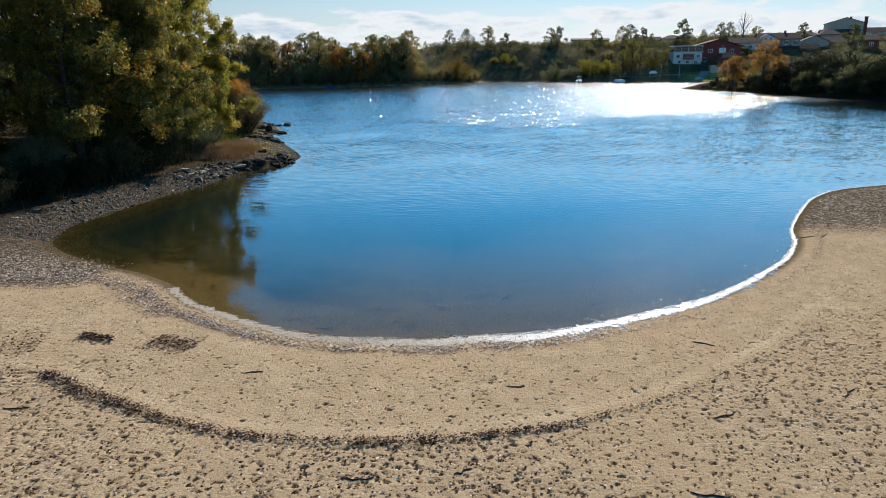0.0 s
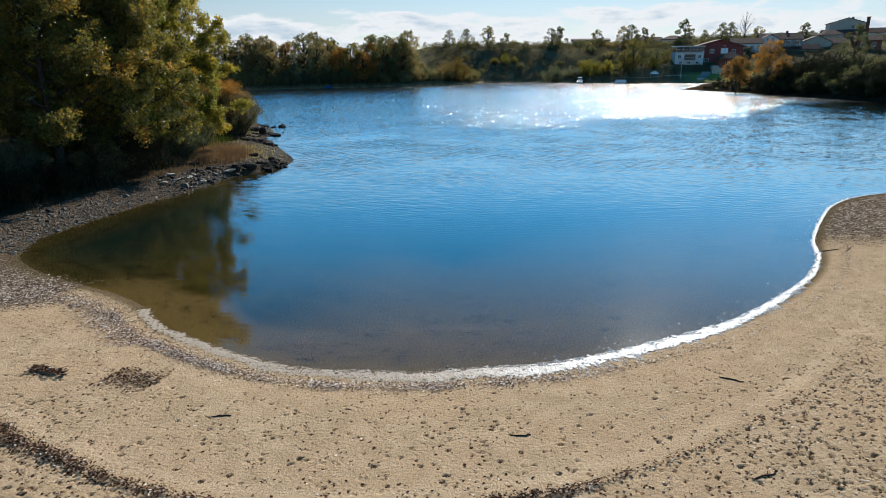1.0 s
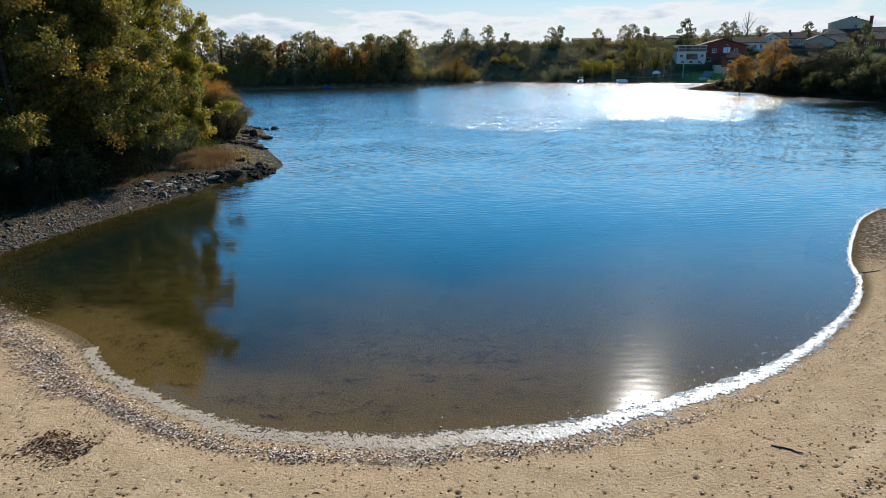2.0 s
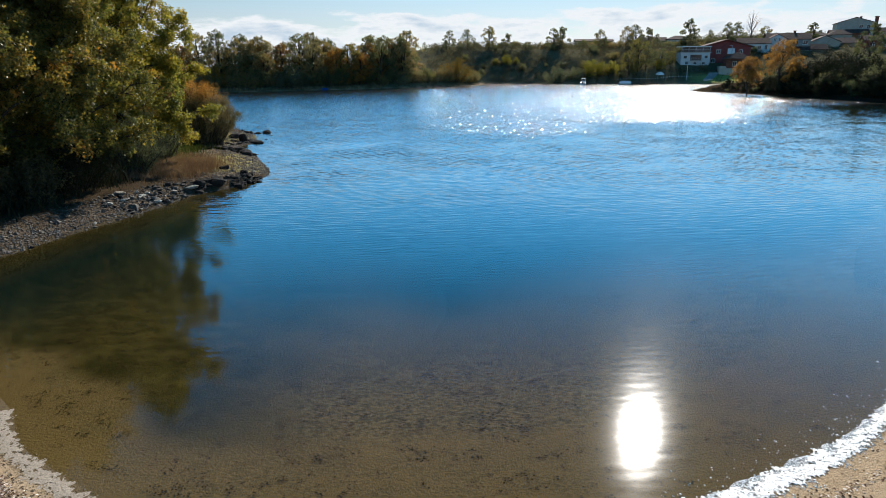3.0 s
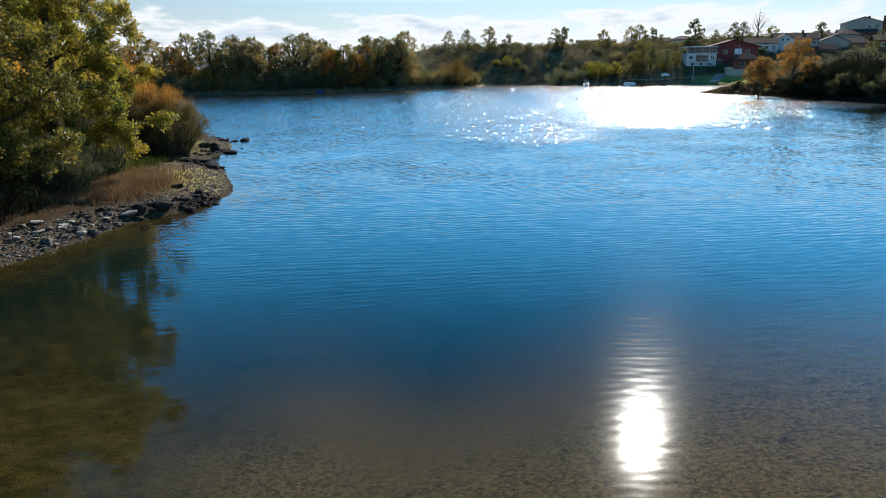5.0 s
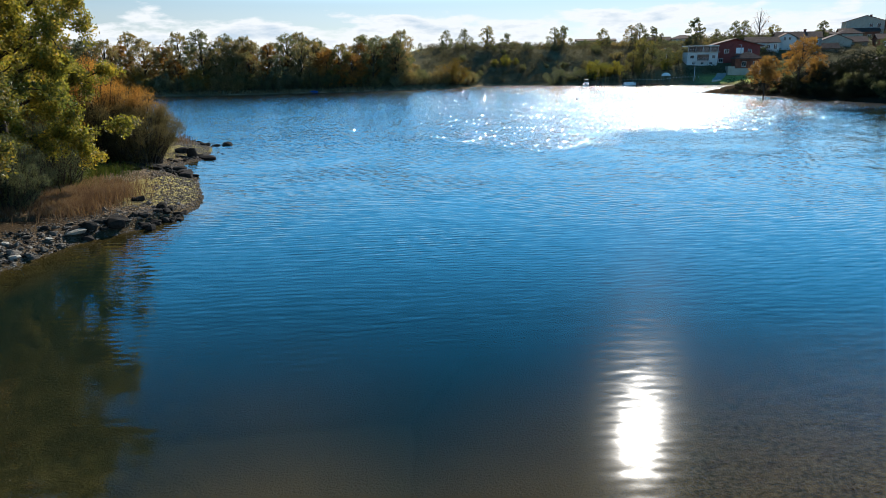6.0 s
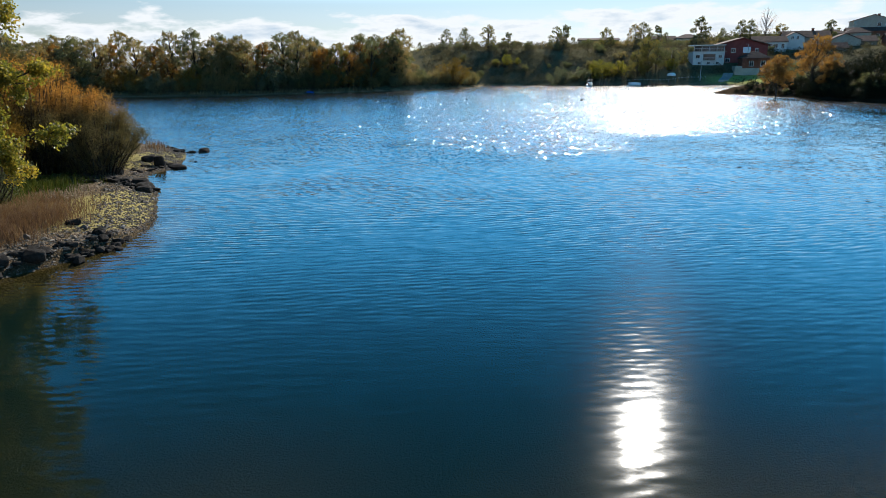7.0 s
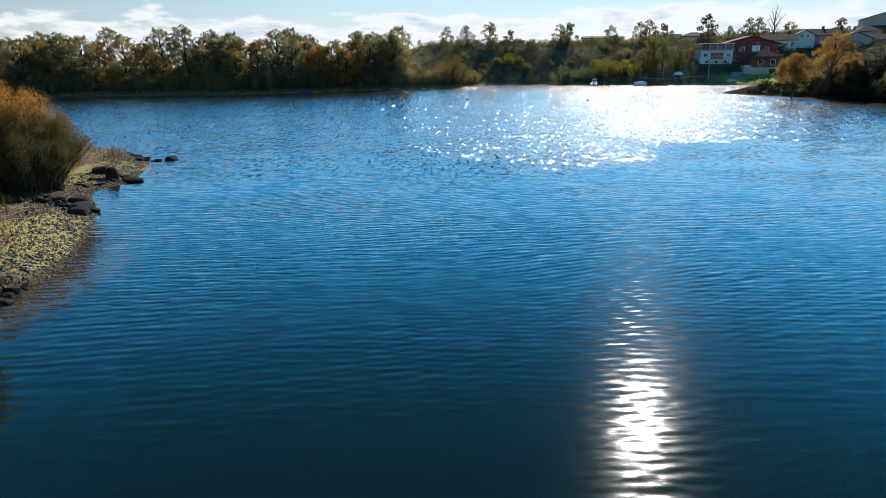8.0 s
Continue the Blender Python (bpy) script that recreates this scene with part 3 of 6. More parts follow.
def ground_height(x, y, d=None):
    x, y = np.asarray(x, dtype=float), np.asarray(y, dtype=float)
    d = shore_distance(x, y) if d is None else d
    wood, far = areas(x, y)
    land = np.maximum(d, 0)
    beach = 0.42 * (1 - np.exp(-land / 4.5)) + 0.004 * land + 0.025 * waves(x, y, 1.1, 3) * ease(land, 0.3, 2)
    bank = np.minimum(0.24 * land, 0.34 + 0.07 * land) + 0.07 * waves(x, y, 1.7, 5) * ease(land, 0.2, 1.2)
    step_up = ease(y, 44.2, 45.2) * ease(51.5 - y, 0, 2.0)                  # low undercut edge of the point
    bank = np.minimum(np.maximum(bank, step_up * (0.40 + 0.05 * waves(x, y, 3.0, 14)) * ease(land, 0.12, 0.4)), 2.6)
    hill_y = np.interp(y, [120, 228, 243, 250, 256, 262, 286, 326, 345, 500], [0.5, 1.0, 1.5, 2.2, 4.2, 6.2, 12.0, 16.5, 19.5, 21])
    top = np.interp(x, [-40, -5, 75, 160], [9, 14.2, 14.5, 21])
    head = np.interp(land, [0, 3, 20, 60], [0, 1.4, 3.6, 6])
    village = np.minimum(0.45 * land, np.maximum(np.minimum(hill_y, top), head))
    woods = np.minimum(np.minimum(0.4 * land, 0.8 + 0.05 * land), 3.5)
    s = ease(x, -50, -8)
    hill = village * s + woods * (1 - s) + 0.35 * waves(x, y, 0.25, 8) * ease(land, 4, 15)
    up = beach * (1 - wood) * (1 - far) + bank * wood + hill * far
    deep = np.maximum(d, -60)
    bed = np.where(d > -3, 0.09 * deep, -0.27 + 0.14 * (deep + 3)) + 0.03 * waves(x, y, 2.0, 6) * ease(-d, 0.5, 2)
    bed = np.maximum(bed, -6)
    return np.where(d > 0, up, bed)


def axis(*stretches):
    """Coordinates in stretches (from, to, step), the outer ones growing."""
    out = []
    for a, b, s in stretches:
        out.append(np.arange(a, b - s * 0.5, s))
    return np.concatenate(out)


def grow(a, b, first, n):
    """n steps from a to b, the first one of that size."""
    lo, hi = 1.0001, 3.0
    for _ in range(60):
        q = (lo + hi) / 2
        lo, hi = (q, hi) if first * (q ** n - 1) / (q - 1) < abs(b - a) else (lo, q)
    s = first * lo ** np.arange(n)
    return a + np.sign(b - a) * np.cumsum(s)


xs = np.concatenate([grow(-36, -3500, 0.5, 40)[::-1], axis((-36, -13, 0.4), (-13, -9, 0.08), (-9, 11.5, 0.035), (11.5, 15, 0.06), (15, 30, 0.12), (30, 60, 1.5)), grow(58.5, 3500, 1.5, 55)])
ys = np.concatenate([grow(3.4, -3500, 0.2, 40)[::-1], axis((3.4, 7.6, 0.06), (7.6, 15, 0.035), (15, 20, 0.06), (20, 40, 0.14), (40, 90, 0.5), (90, 360, 2.5)), grow(357.5, 4500, 2.5, 30)])
GX, GY = np.meshgrid(xs, ys)
GD = shore_distance(GX, GY)
GZ = ground_height(GX, GY, GD)

WRACK = smooth_line([(-11.4, 13.4), (-8.7, 12.6), (-7.8, 11.9), (-6.9, 11.5), (-5.8, 10.9), (-4.9, 10.5), (-4.0, 10.2), (-3.1, 10.0), (-1.9, 9.9), (-0.7, 9.9), (0.3, 10.0), (1.4, 10.2), (2.6, 10.5), (3.4, 10.9), (5.5, 12), (8.5, 14.2), (11.2, 17)], 6)


def line_distance(line, x, y):
    best = np.full(np.shape(x), 1e9)
    for (ax, ay), (bx, by) in zip(line, line[1:]):
        dx, dy = bx - ax, by - ay
        t = np.clip(((x - ax) * dx + (y - ay) * dy) / (dx * dx + dy * dy), 0, 1)
        best = np.minimum(best, (x - ax - t * dx) ** 2 + (y - ay - t * dy) ** 2)
    return np.sqrt(best)


HOLLOWS = []


def stamp_footprints():
    """Trodden hollows in the sand: denser beyond the outer wrack line, few on the smooth strip by the water."""
    rng = np.random.RandomState(11)
    n = 150000
    px, py = rng.uniform(-17, 27, n), rng.uniform(3.5, 33, n)
    pd = shore_distance(px, py)
    wr = line_distance(WRACK, px, py)
    outer = py < np.interp(px, WRACK[:, 0], WRACK[:, 1])
    dens = np.where(outer, 0.85, 0.20 * ease(pd, 1.0, 3.0)) + np.where((wr < 0.7) & ~outer, 0.25, 0)
    dens *= (1 - 0.35 * ease(px, 0, 5)) * (0.75 + 0.5 * waves(px, py, 0.9, 21)) * ease(py, 3.5, 7.5) * ease(px, -17, -11) * ease(27 - px, 0, 5)
    dens = np.where((wr > 0.15) & (wr < 0.5) & ~outer, dens * 0.2, dens)
    keep = (rng.uniform(size=n) < dens) & (pd > 0.9)
    HOLLOWS.append(np.column_stack([px[keep], py[keep]]))
    for x, y in zip(px[keep], py[keep]):
        rx = 0.020 + 0.030 * rng.uniform() ** 1.8
        ry = rx * rng.uniform(0.55, 1.0)
        turn = rng.normal(0, 0.5)
        deep = rng.uniform(0.7, 1.4) * rx
        i0, i1 = np.searchsorted(xs, (x - 0.25, x + 0.25))
        j0, j1 = np.searchsorted(ys, (y - 0.25, y + 0.25))
        if i1 - i0 < 3 or j1 - j0 < 3:
            continue
        ax, ay = GX[j0:j1, i0:i1] - x, GY[j0:j1, i0:i1] - y
        u, v = (ax * np.cos(turn) + ay * np.sin(turn)) / rx, (-ax * np.sin(turn) + ay * np.cos(turn)) / ry
        r = np.sqrt(u * u + v * v)
        GZ[j0:j1, i0:i1] += -deep * np.exp(-r ** 4 * 0.7) + deep * 0.10 * np.exp(-((r - 1.55) / 0.45) ** 2)


stamp_footprints()
nx, ny = len(xs), len(ys)
ii, jj = np.meshgrid(np.arange(nx - 1), np.arange(ny - 1))
base = (jj * nx + ii).ravel()
ground_mesh = mesh_of("ground", np.stack([GX, GY, GZ], -1).reshape(-1, 3), np.stack([base, base + 1, base + nx + 1, base + nx], -1), True)


def set_zone(key, w):
    a = ground_mesh.attributes.new(key, "FLOAT", "POINT")
    a.data.foreach_set("value", np.ascontiguousarray(np.clip(w, 0, 1), dtype=np.float32).ravel())


wood, far = areas(GX, GY)
shoreR = ease(GY + 0.35 * (GX - 15), 25.0, 31.0) * ease(GX, 12, 15) * ease(60 - GX, 0, 20) * (1 - far)
coveL = ease(-GX, 10.8, 13) * ease(GY, 18.3, 20.2) * ease(26 - GY, 0, 1.5)
strip = ease(0.9 - np.abs(GD - 0.6), 0, 0.5) * ease(-GX, 0, 4) * 0.3
lake = ease(-GD, -0.02, 0.1)
set_zone("gravel", np.maximum(np.maximum(shoreR, coveL * 0.9), np.maximum(wood * ease(3.2 + 3.0 * ease(GY, 45.0, 48.0) - GD, 0, 1.5) * (1 - 0.2 * ease(GY, 45.5, 48.5)), strip)) * (GD > -1.5))
set_zone("wet", ease(0.55 - GD, 0, 0.35) * (1 - far))
set_zone("earth", wood * (0.62 + 0.38 * ease(GD, 1.4, 3)) * (1 - 0.75 * ease(GY, 45, 49) * ease(7 - GD, 0, 3)) * (GD > 0) + far * ease(GX, 50, 58) * ease(200 - GY, 0, 5))
set_zone("grass", far * (1 - 0.8 * ease(4.5 - np.hypot((GX - 44) * 0.6, GY - 263), 0, 3)) * ease(GD, -0.5, 0.3) * (1 - ease(GX, 50, 58) * ease(200 - GY, 0, 5)))
set_zone("lawn", far * ease(GX, 84, 90) * ease(116 - GX, 0, 8) * ease(GD, 0.5, 2) * ease(254 - GY, 0, 4) * ease(GY, 221, 226))
set_zone("moss", wood * ease(3.1 - np.hypot(GX + 14.4, (GY - 55.0) * 0.48), 0, 1.3) * ease(GD, 0.15, 0.5) + wood * ease(2.0 - np.hypot(GX + 20.5, (GY - 72.4) * 0.3), 0, 1.2))
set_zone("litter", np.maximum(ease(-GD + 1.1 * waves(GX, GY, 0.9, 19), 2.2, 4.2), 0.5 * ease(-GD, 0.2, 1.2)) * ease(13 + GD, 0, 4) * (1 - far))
shelf = ease(40 - GY, 0, 14) * ease(GX, -16, -9) * (1 - far)           # off the beach the painted depth darkening comes on slowly, elsewhere quickly
inner = GY > np.interp(GX, WRACK[:, 0], WRACK[:, 1])
set_zone("dry", np.exp(-((line_distance(WRACK, GX, GY) - 0.42) / 0.2) ** 2) * inner * (0.7 + 0.5 * waves(GX, GY, 1.5, 12)))
set_zone("olive_bed", ease(-GX + 1.2 * waves(GX, GY, 0.9, 15), 1.0, 6.0) * np.maximum(ease(-GD + 0.9 * waves(GX, GY, 1.3, 25), 1.3, 2.6), 0.9 * ease(-GX, 10, 12.5) * ease(-GD, -0.1, 0.4)) * 0.9 * (1 - far))
set_zone("painted_depth", ease(-GD, 4.0, 19.0) * shelf + ease(-GD, 0.2, 3.0) * (1 - shelf))
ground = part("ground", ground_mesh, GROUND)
tagged(ground, "pale trodden sand beach sloping into the lake bed, wooded banks beyond", "ground", kind="structure")

water = part("water", mesh_of("water", [(-1500, 5, 0), (400, 5, 0), (400, 275, 0), (-1500, 275, 0)], [(0, 1, 2, 3)]), WATER)
tagged(water, "blue rippled lake water with sun glitter, clear over the shallows", "lake", kind="structure")


def gz(x, y):
    return float(ground_height(np.array([x]), np.array([y]))[0])


# ---- trees and shrubs ----
def in_ball(rng, n):
    """Places spread through a ball of radius one, thinning outwards."""
    d = rng.normal(size=(n, 3))
    d /= np.linalg.norm(d, axis=1)[:, None]
    return d * (rng.uniform(size=n) ** 0.42)[:, None]


def limb_path(rng, start, way, length, n, lift, jitter):
    s = np.linspace(0, 1, n)
    p = start + s[:, None] * length * way
    p[:, 2] += lift * length * s * s
    p[1:] += np.cumsum(rng.normal(0, jitter * length / n, (n - 1, 3)), axis=0)
    return p


def spot(path, q):
    s = np.linspace(0, 1, len(path))
    return np.array([np.interp(q, s, path[:, c]) for c in range(3)])


def build_oak(name, seed, height, spread, leaf, n_leaf, leaf_size, n_limbs=15, low=0.2, sparse=0.0):
    """A full-grown oak near by: trunk, crooked limbs, branches, twigs, and leaves set along the twigs."""
    rng = np.random.RandomState(seed)
    thing = new(name)
    t = np.linspace(0, 1, 9)
    wob = np.cumsum(rng.normal(0, 0.016 * height, (9, 2)), axis=0) * t[:, None]
    trunk = np.column_stack([wob, -0.4 + t * (height * 0.86 + 0.4)])
    r0 = 0.016 * height + 0.06
    radii = r0 * (1 - 0.88 * t)
    radii[0] *= 1.5
    v, f = tube(trunk, radii, 10)
    part("trunk", mesh_of("trunk", v, f, True), BARK, thing)
    twigs = []
    for i in range(n_limbs):
        g = (i + rng.uniform(0, 0.8)) / n_limbs
        h = low + (0.97 - low) * g
        a = i * 2.4 + rng.uniform(-0.5, 0.5)
        up = radians(9 + 55 * g ** 1.1 + rng.uniform(-8, 10))
        way = np.array([math.cos(a) * math.cos(up), math.sin(a) * math.cos(up), math.sin(up)])
        length = spread * (0.52 + 0.52 * math.sin(math.pi * min(1, g * 0.85 + 0.16))) * rng.uniform(0.82, 1.12) * (1 - 0.3 * g)
        path = limb_path(rng, spot(trunk, h), way, length, 8, 0.16 * g, 0.22)
        r = max(0.03, r0 * 0.46 * (1 - 0.55 * h))
        tubes = [(path, r * (1 - 0.85 * np.linspace(0, 1, 8)))]
        for j in range(9):
            q = 0.10 + 0.90 * (j + rng.uniform()) / 9
            w = way * 0.75 + rng.normal(0, 0.55, 3)
            w[2] = w[2] * 0.8 + 0.1
            w /= np.linalg.norm(w)
            ln = length * rng.uniform(0.22, 0.44) * (1.15 - 0.45 * q)
            sub = limb_path(rng, spot(path, q), w, ln, 5, rng.uniform(-0.15, 0.2), 0.25)
            tubes.append((sub, r * 0.34 * (1 - 0.8 * np.linspace(0, 1, 5))))
            for k in range(7):
                u = w * 0.6 + rng.normal(0, 0.6, 3)
                u /= np.linalg.norm(u)
                tw = limb_path(rng, spot(sub, rng.uniform(0.25, 1.0)), u, rng.uniform(0.45, 0.95), 3, -0.15, 0.2)
                twigs.append(tw)
                if k < 3:
                    tubes.append((tw, np.array([0.010, 0.007, 0.003])))
        v, f = join_tubes(tubes, 5)
        part("limb", mesh_of("limb", v, f, True), BARK, thing)
    twigs = np.array(twigs)
    weight = rng.uniform(0.45, 1.5, len(twigs))
    weight[rng.uniform(size=len(twigs)) < sparse] = 0.03
    pick = rng.choice(len(twigs), n_leaf, p=weight / weight.sum())
    q = rng.beta(2.0, 1.2, n_leaf)[:, None]
    tw = twigs[pick]
    c = np.where(q < 0.5, tw[:, 0] + (tw[:, 1] - tw[:, 0]) * 2 * q, tw[:, 1] + (tw[:, 2] - tw[:, 1]) * (2 * q - 1)) + in_ball(rng, n_leaf) * 0.36
    v, f = leaves(rng, c, leaf_size, 0.62)
    part("crown", mesh_of("crown", v, f), leaf, thing)
    return thing


def build_tree(name, seed, height, spread, leaf, n_leaf, leaf_size, lobes=18, low=0.2, lobe=0.34, slim=1.0):
    """A tree far off: trunk and limbs that carry rounded lobes of foliage with gaps between them."""
    rng = np.random.RandomState(seed)
    thing = new(name)
    t = np.linspace(0, 1, 7)
    trunk = np.column_stack([np.cumsum(rng.normal(0, 0.014 * height, (7, 2)), axis=0), -0.4 + t * (height * 0.85 + 0.4)])
    r0 = 0.016 * height + 0.05
    tubes = [(trunk, r0 * (1 - 0.85 * t))]
    centres, sizes = [], []
    for i in range(lobes):
        g = (i + rng.uniform(0, 0.9)) / lobes
        h = low + (0.96 - low) * g
        a = i * 2.4 + rng.uniform(-0.6, 0.6)
        wide = math.sin(math.pi * min(1.0, 0.22 + 0.74 * g)) ** (0.7 * slim)
        reach = spread * wide * rng.uniform(0.45, 0.95) * (1 if i < lobes - 1 else 0.1)
        r = spread * lobe * rng.uniform(0.7, 1.25) * (1.05 - 0.3 * g)
        c = spot(trunk, min(1, h)) * [1, 1, 0] + [math.cos(a) * reach, math.sin(a) * reach, height * h - r * 0.3]
        c[2] = min(max(c[2], r * 0.8), height - r * 0.9)
        centres.append(c)
        sizes.append(r)
        tubes.append((limb_path(rng, spot(trunk, max(0.1, h - 0.22)), (c - spot(trunk, max(0.1, h - 0.22))), 1.0, 5, 0.0, 0.1), r0 * 0.4 * (1 - 0.75 * np.linspace(0, 1, 5))))
    v, f = join_tubes(tubes, 5)
    part("trunk", mesh_of("trunk", v, f, True), BARK, thing)
    if n_leaf:
        centres, sizes = np.array(centres), np.array(sizes)
        tufts = 26
        d = rng.normal(size=(lobes, tufts, 3)) + [0, 0, 0.25]
        d /= np.linalg.norm(d, axis=2)[..., None]
        at = (centres[:, None] + d * (sizes[:, None, None] * rng.uniform(0.55, 1.0, (lobes, tufts, 1)) * [1, 1, 0.82])).reshape(-1, 3)
        big = np.repeat(sizes * 0.30, tufts)
        weight = np.repeat(sizes ** 2, tufts) * rng.uniform(0.2, 1.5, lobes * tufts)
        pick = rng.choice(len(at), n_leaf, p=weight / weight.sum())
        c = at[pick] + in_ball(rng, n_leaf) * big[pick][:, None]
        c[:, 2] = np.maximum(c[:, 2], 0.3)
        v, f = leaves(rng, c, leaf_size, 0.62)
        part("crown", mesh_of("crown", v, f), leaf, thing)
    return thing


def build_shrub(name, seed, height, spread, leaf, n_leaf, leaf_size, stems=26, tuft=0.0, slim=0.4, loose=0.2):
    """Many thin stems from one root, and small leaves in an uneven dome."""
    rng = np.random.RandomState(seed)
    thing = new(name)
    tubes, ends = [], []
    for i in range(stems):
        a, out = rng.uniform(0, 6.283), rng.uniform(0.05, 1) ** 0.6
        h = height * (1.0 - 0.5 * out * out) * rng.uniform(0.75, 1.05)
        s = np.linspace(0, 1, 5)
        reach = spread * out * (0.45 + 0.55 * s)
        path = np.column_stack([np.cos(a) * reach, np.sin(a) * reach, -0.15 + (h + 0.15) * s ** 0.9])
        path[1:] += rng.normal(0, 0.02 * height, (4, 3))
        tubes.append((path, (0.008 * height + 0.012) * (1 - 0.75 * s)))
        ends += [path[1], path[2], path[3], path[3], path[4], path[4]]
    v, f = join_tubes(tubes, 4)
    part("stem_clump", mesh_of("stem_clump", v, f, True), BARK, thing)
    ends = np.array(ends)
    pick = rng.randint(0, len(ends), n_leaf)
    c = ends[pick] + in_ball(rng, n_leaf) * (spread * loose * rng.uniform(0.6, 1.3, len(ends)))[pick][:, None]
    c[:, 2] = np.maximum(c[:, 2], 0.05)
    v, f = leaves(rng, c, leaf_size, slim, -tuft)
    part("foliage", mesh_of("foliage", v, f), leaf, thing)
    return thing


def stand(thing, x, y, turn=0.0, size=1.0, tall=None, sink=0.0):
    s = (size, size, size if tall is None else tall)
    thing.matrix_basis = Matrix.LocRotScale((x, y, gz(x, y) - sink), Euler((0, 0, turn)), s)
    return thing


def stand_copy(src, x, y, turn, size, tall=None, z=None):
    s = (size, size, size if tall is None else tall)
    ob = copy_thing(src, Matrix.Translation((x, y, gz(x, y) if z is None else z)) @ Matrix.Rotation(turn, 4, "Z"))
    ob.scale = s
    return ob


# the wood on the near point: x, y, height, spread, leaf
NEAR_TREES = [(-20.8, 51.3, 17.5, 5.8, YELLOW_LEAF, 140000, 0.16, "tall oak with yellow-green autumn leaves on the stony point"),
              (-23.2, 45.2, 16.5, 6.2, OAK_LEAF, 105000, 0.12, "oak with dense olive-green leaves above the bank"),
              (-21.6, 38.4, 14.0, 5.4, GOLD_LEAF, 80000, 0.14, "shaded oak with dull gold leaves beside the cove"),
              # added to throw shade on the bank's gravel and fill the low canopy
              (-19.5, 42.4, 12.5, 4.5, GOLD_LEAF, 70000, 0.2, "gold-brown oak added to lean over the stony bank and shade it"),
              (-29.9, 37.1, 14.0, 5.8, GOLD_LEAF, 62000, 0.14, "broad oak with rust-coloured patches by the beach"),
              (-31.5, 49.8, 15.0, 6.0, OAK_LEAF, 44000, 0.16, "tall oak deeper in the wood with yellowing crown"),
              (-27.2, 58.0, 14.0, 5.4, YELLOW_LEAF, 60000, 0.20, "oak with yellow-green crown behind the point"),
              (-26.8, 31.1, 12.0, 5.0, BROWN_LEAF, 52000, 0.14, "dark brown-leaved oak at the edge of the sand"),
              (-37.0, 41.6, 15.0, 6.0, GOLD_LEAF, 36000, 0.20, "dark gold oak standing back in the wood"),
              (-35.0, 60.5, 13.5, 6.0, OAK_LEAF, 30000, 0.10, "olive-green oak in the depth of the wood"),
              (-43.0, 52.0, 14.5, 6.2, GOLD_LEAF, 26000, 0.10, "oak with dull leaves in the depth of the wood"),
              (-48.0, 62.0, 14.5, 6.4, OAK_LEAF, 24000, 0.08, "broad green oak at the back of the wood"),
              (-35.0, 32.0, 13.0, 5.6, BROWN_LEAF, 30000, 0.18, "brown oak beside the sand at the back of the beach")]
for i, (x, y, h, sp, leaf, count, low, label) in enumerate(NEAR_TREES):
    t = build_oak("oak_tree", 40 + i, h, sp, leaf, count, 0.15 if count > 40000 else 0.19, 24, low, 0.06)
    tagged(stand(t, x, y, i * 1.3), label, "tree", "oaks on the point")

NEAR_SHRUBS = [(-20.6, 64.8, 4.8, 3.0, COPPER_LEAF, "brown willow shrub with orange top on the shingle"),
               (-23.6, 64.0, 6.8, 3.6, COPPER_LEAF, "large olive-brown willow shrub behind the point"),
               (-27.6, 67.5, 7.2, 4.0, BROWN_LEAF, "tall willow shrub turning brown"),
               (-19.6, 52.4, 3.9, 2.3, WILLOW_LEAF, "grey-green willow shrub under the oak"),
               (-19.0, 47.6, 3.3, 2.1, WILLOW_LEAF, "open grey willow shrub above the stones"),
               (-22.9, 47.2, 3.0, 2.2, WILLOW_LEAF, "grey-leaved shrub in the shade of the oaks"),
               (-23.0, 36.2, 2.6, 1.9, WILLOW_LEAF, "small grey shrub beside the stony bank"),
               (-21.7, 42.5, 2.4, 1.8, WILLOW_LEAF, "low grey shrub on the bank"),
               (-24.4, 59.4, 4.6, 3.0, ORANGE_LEAF, "yellow-orange willow shrub among the oaks")]
for i, (x, y, h, sp, leaf, label) in enumerate(NEAR_SHRUBS):
    t = build_shrub("shrub", 80 + i, h, sp, leaf, 26000 if h < 4 else 90000, 0.085 if h < 4 else 0.10, 80 if h < 4 else 210, 0.9, 0.32, 0.15)
    tagged(stand(t, x, y, i * 0.9), label, "shrub", "shrubs on the point")

# dark bushes that close the foot of the wood; two in three have shade painted in
rng_u = np.random.RandomState(8)
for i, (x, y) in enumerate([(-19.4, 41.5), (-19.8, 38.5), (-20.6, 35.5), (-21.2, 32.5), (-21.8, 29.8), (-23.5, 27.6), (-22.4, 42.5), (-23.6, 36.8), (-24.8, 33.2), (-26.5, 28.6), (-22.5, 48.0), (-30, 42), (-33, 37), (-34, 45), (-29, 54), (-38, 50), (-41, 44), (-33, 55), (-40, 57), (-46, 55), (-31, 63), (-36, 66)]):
    t = build_shrub("shrub", 95 + i, rng_u.uniform(1.3, 2.5), rng_u.uniform(1.4, 2.2), (PAINTED_SHADE_LEAF, SCRUB_LEAF, PAINTED_SHADE_LEAF)[i % 3], 6500, 0.14, 40, 0.2)
    tagged(stand(t, x, y, i * 0.7), "dark bush below the oaks, shade painted into most of their leaves", "shrub", "shrubs on the point")

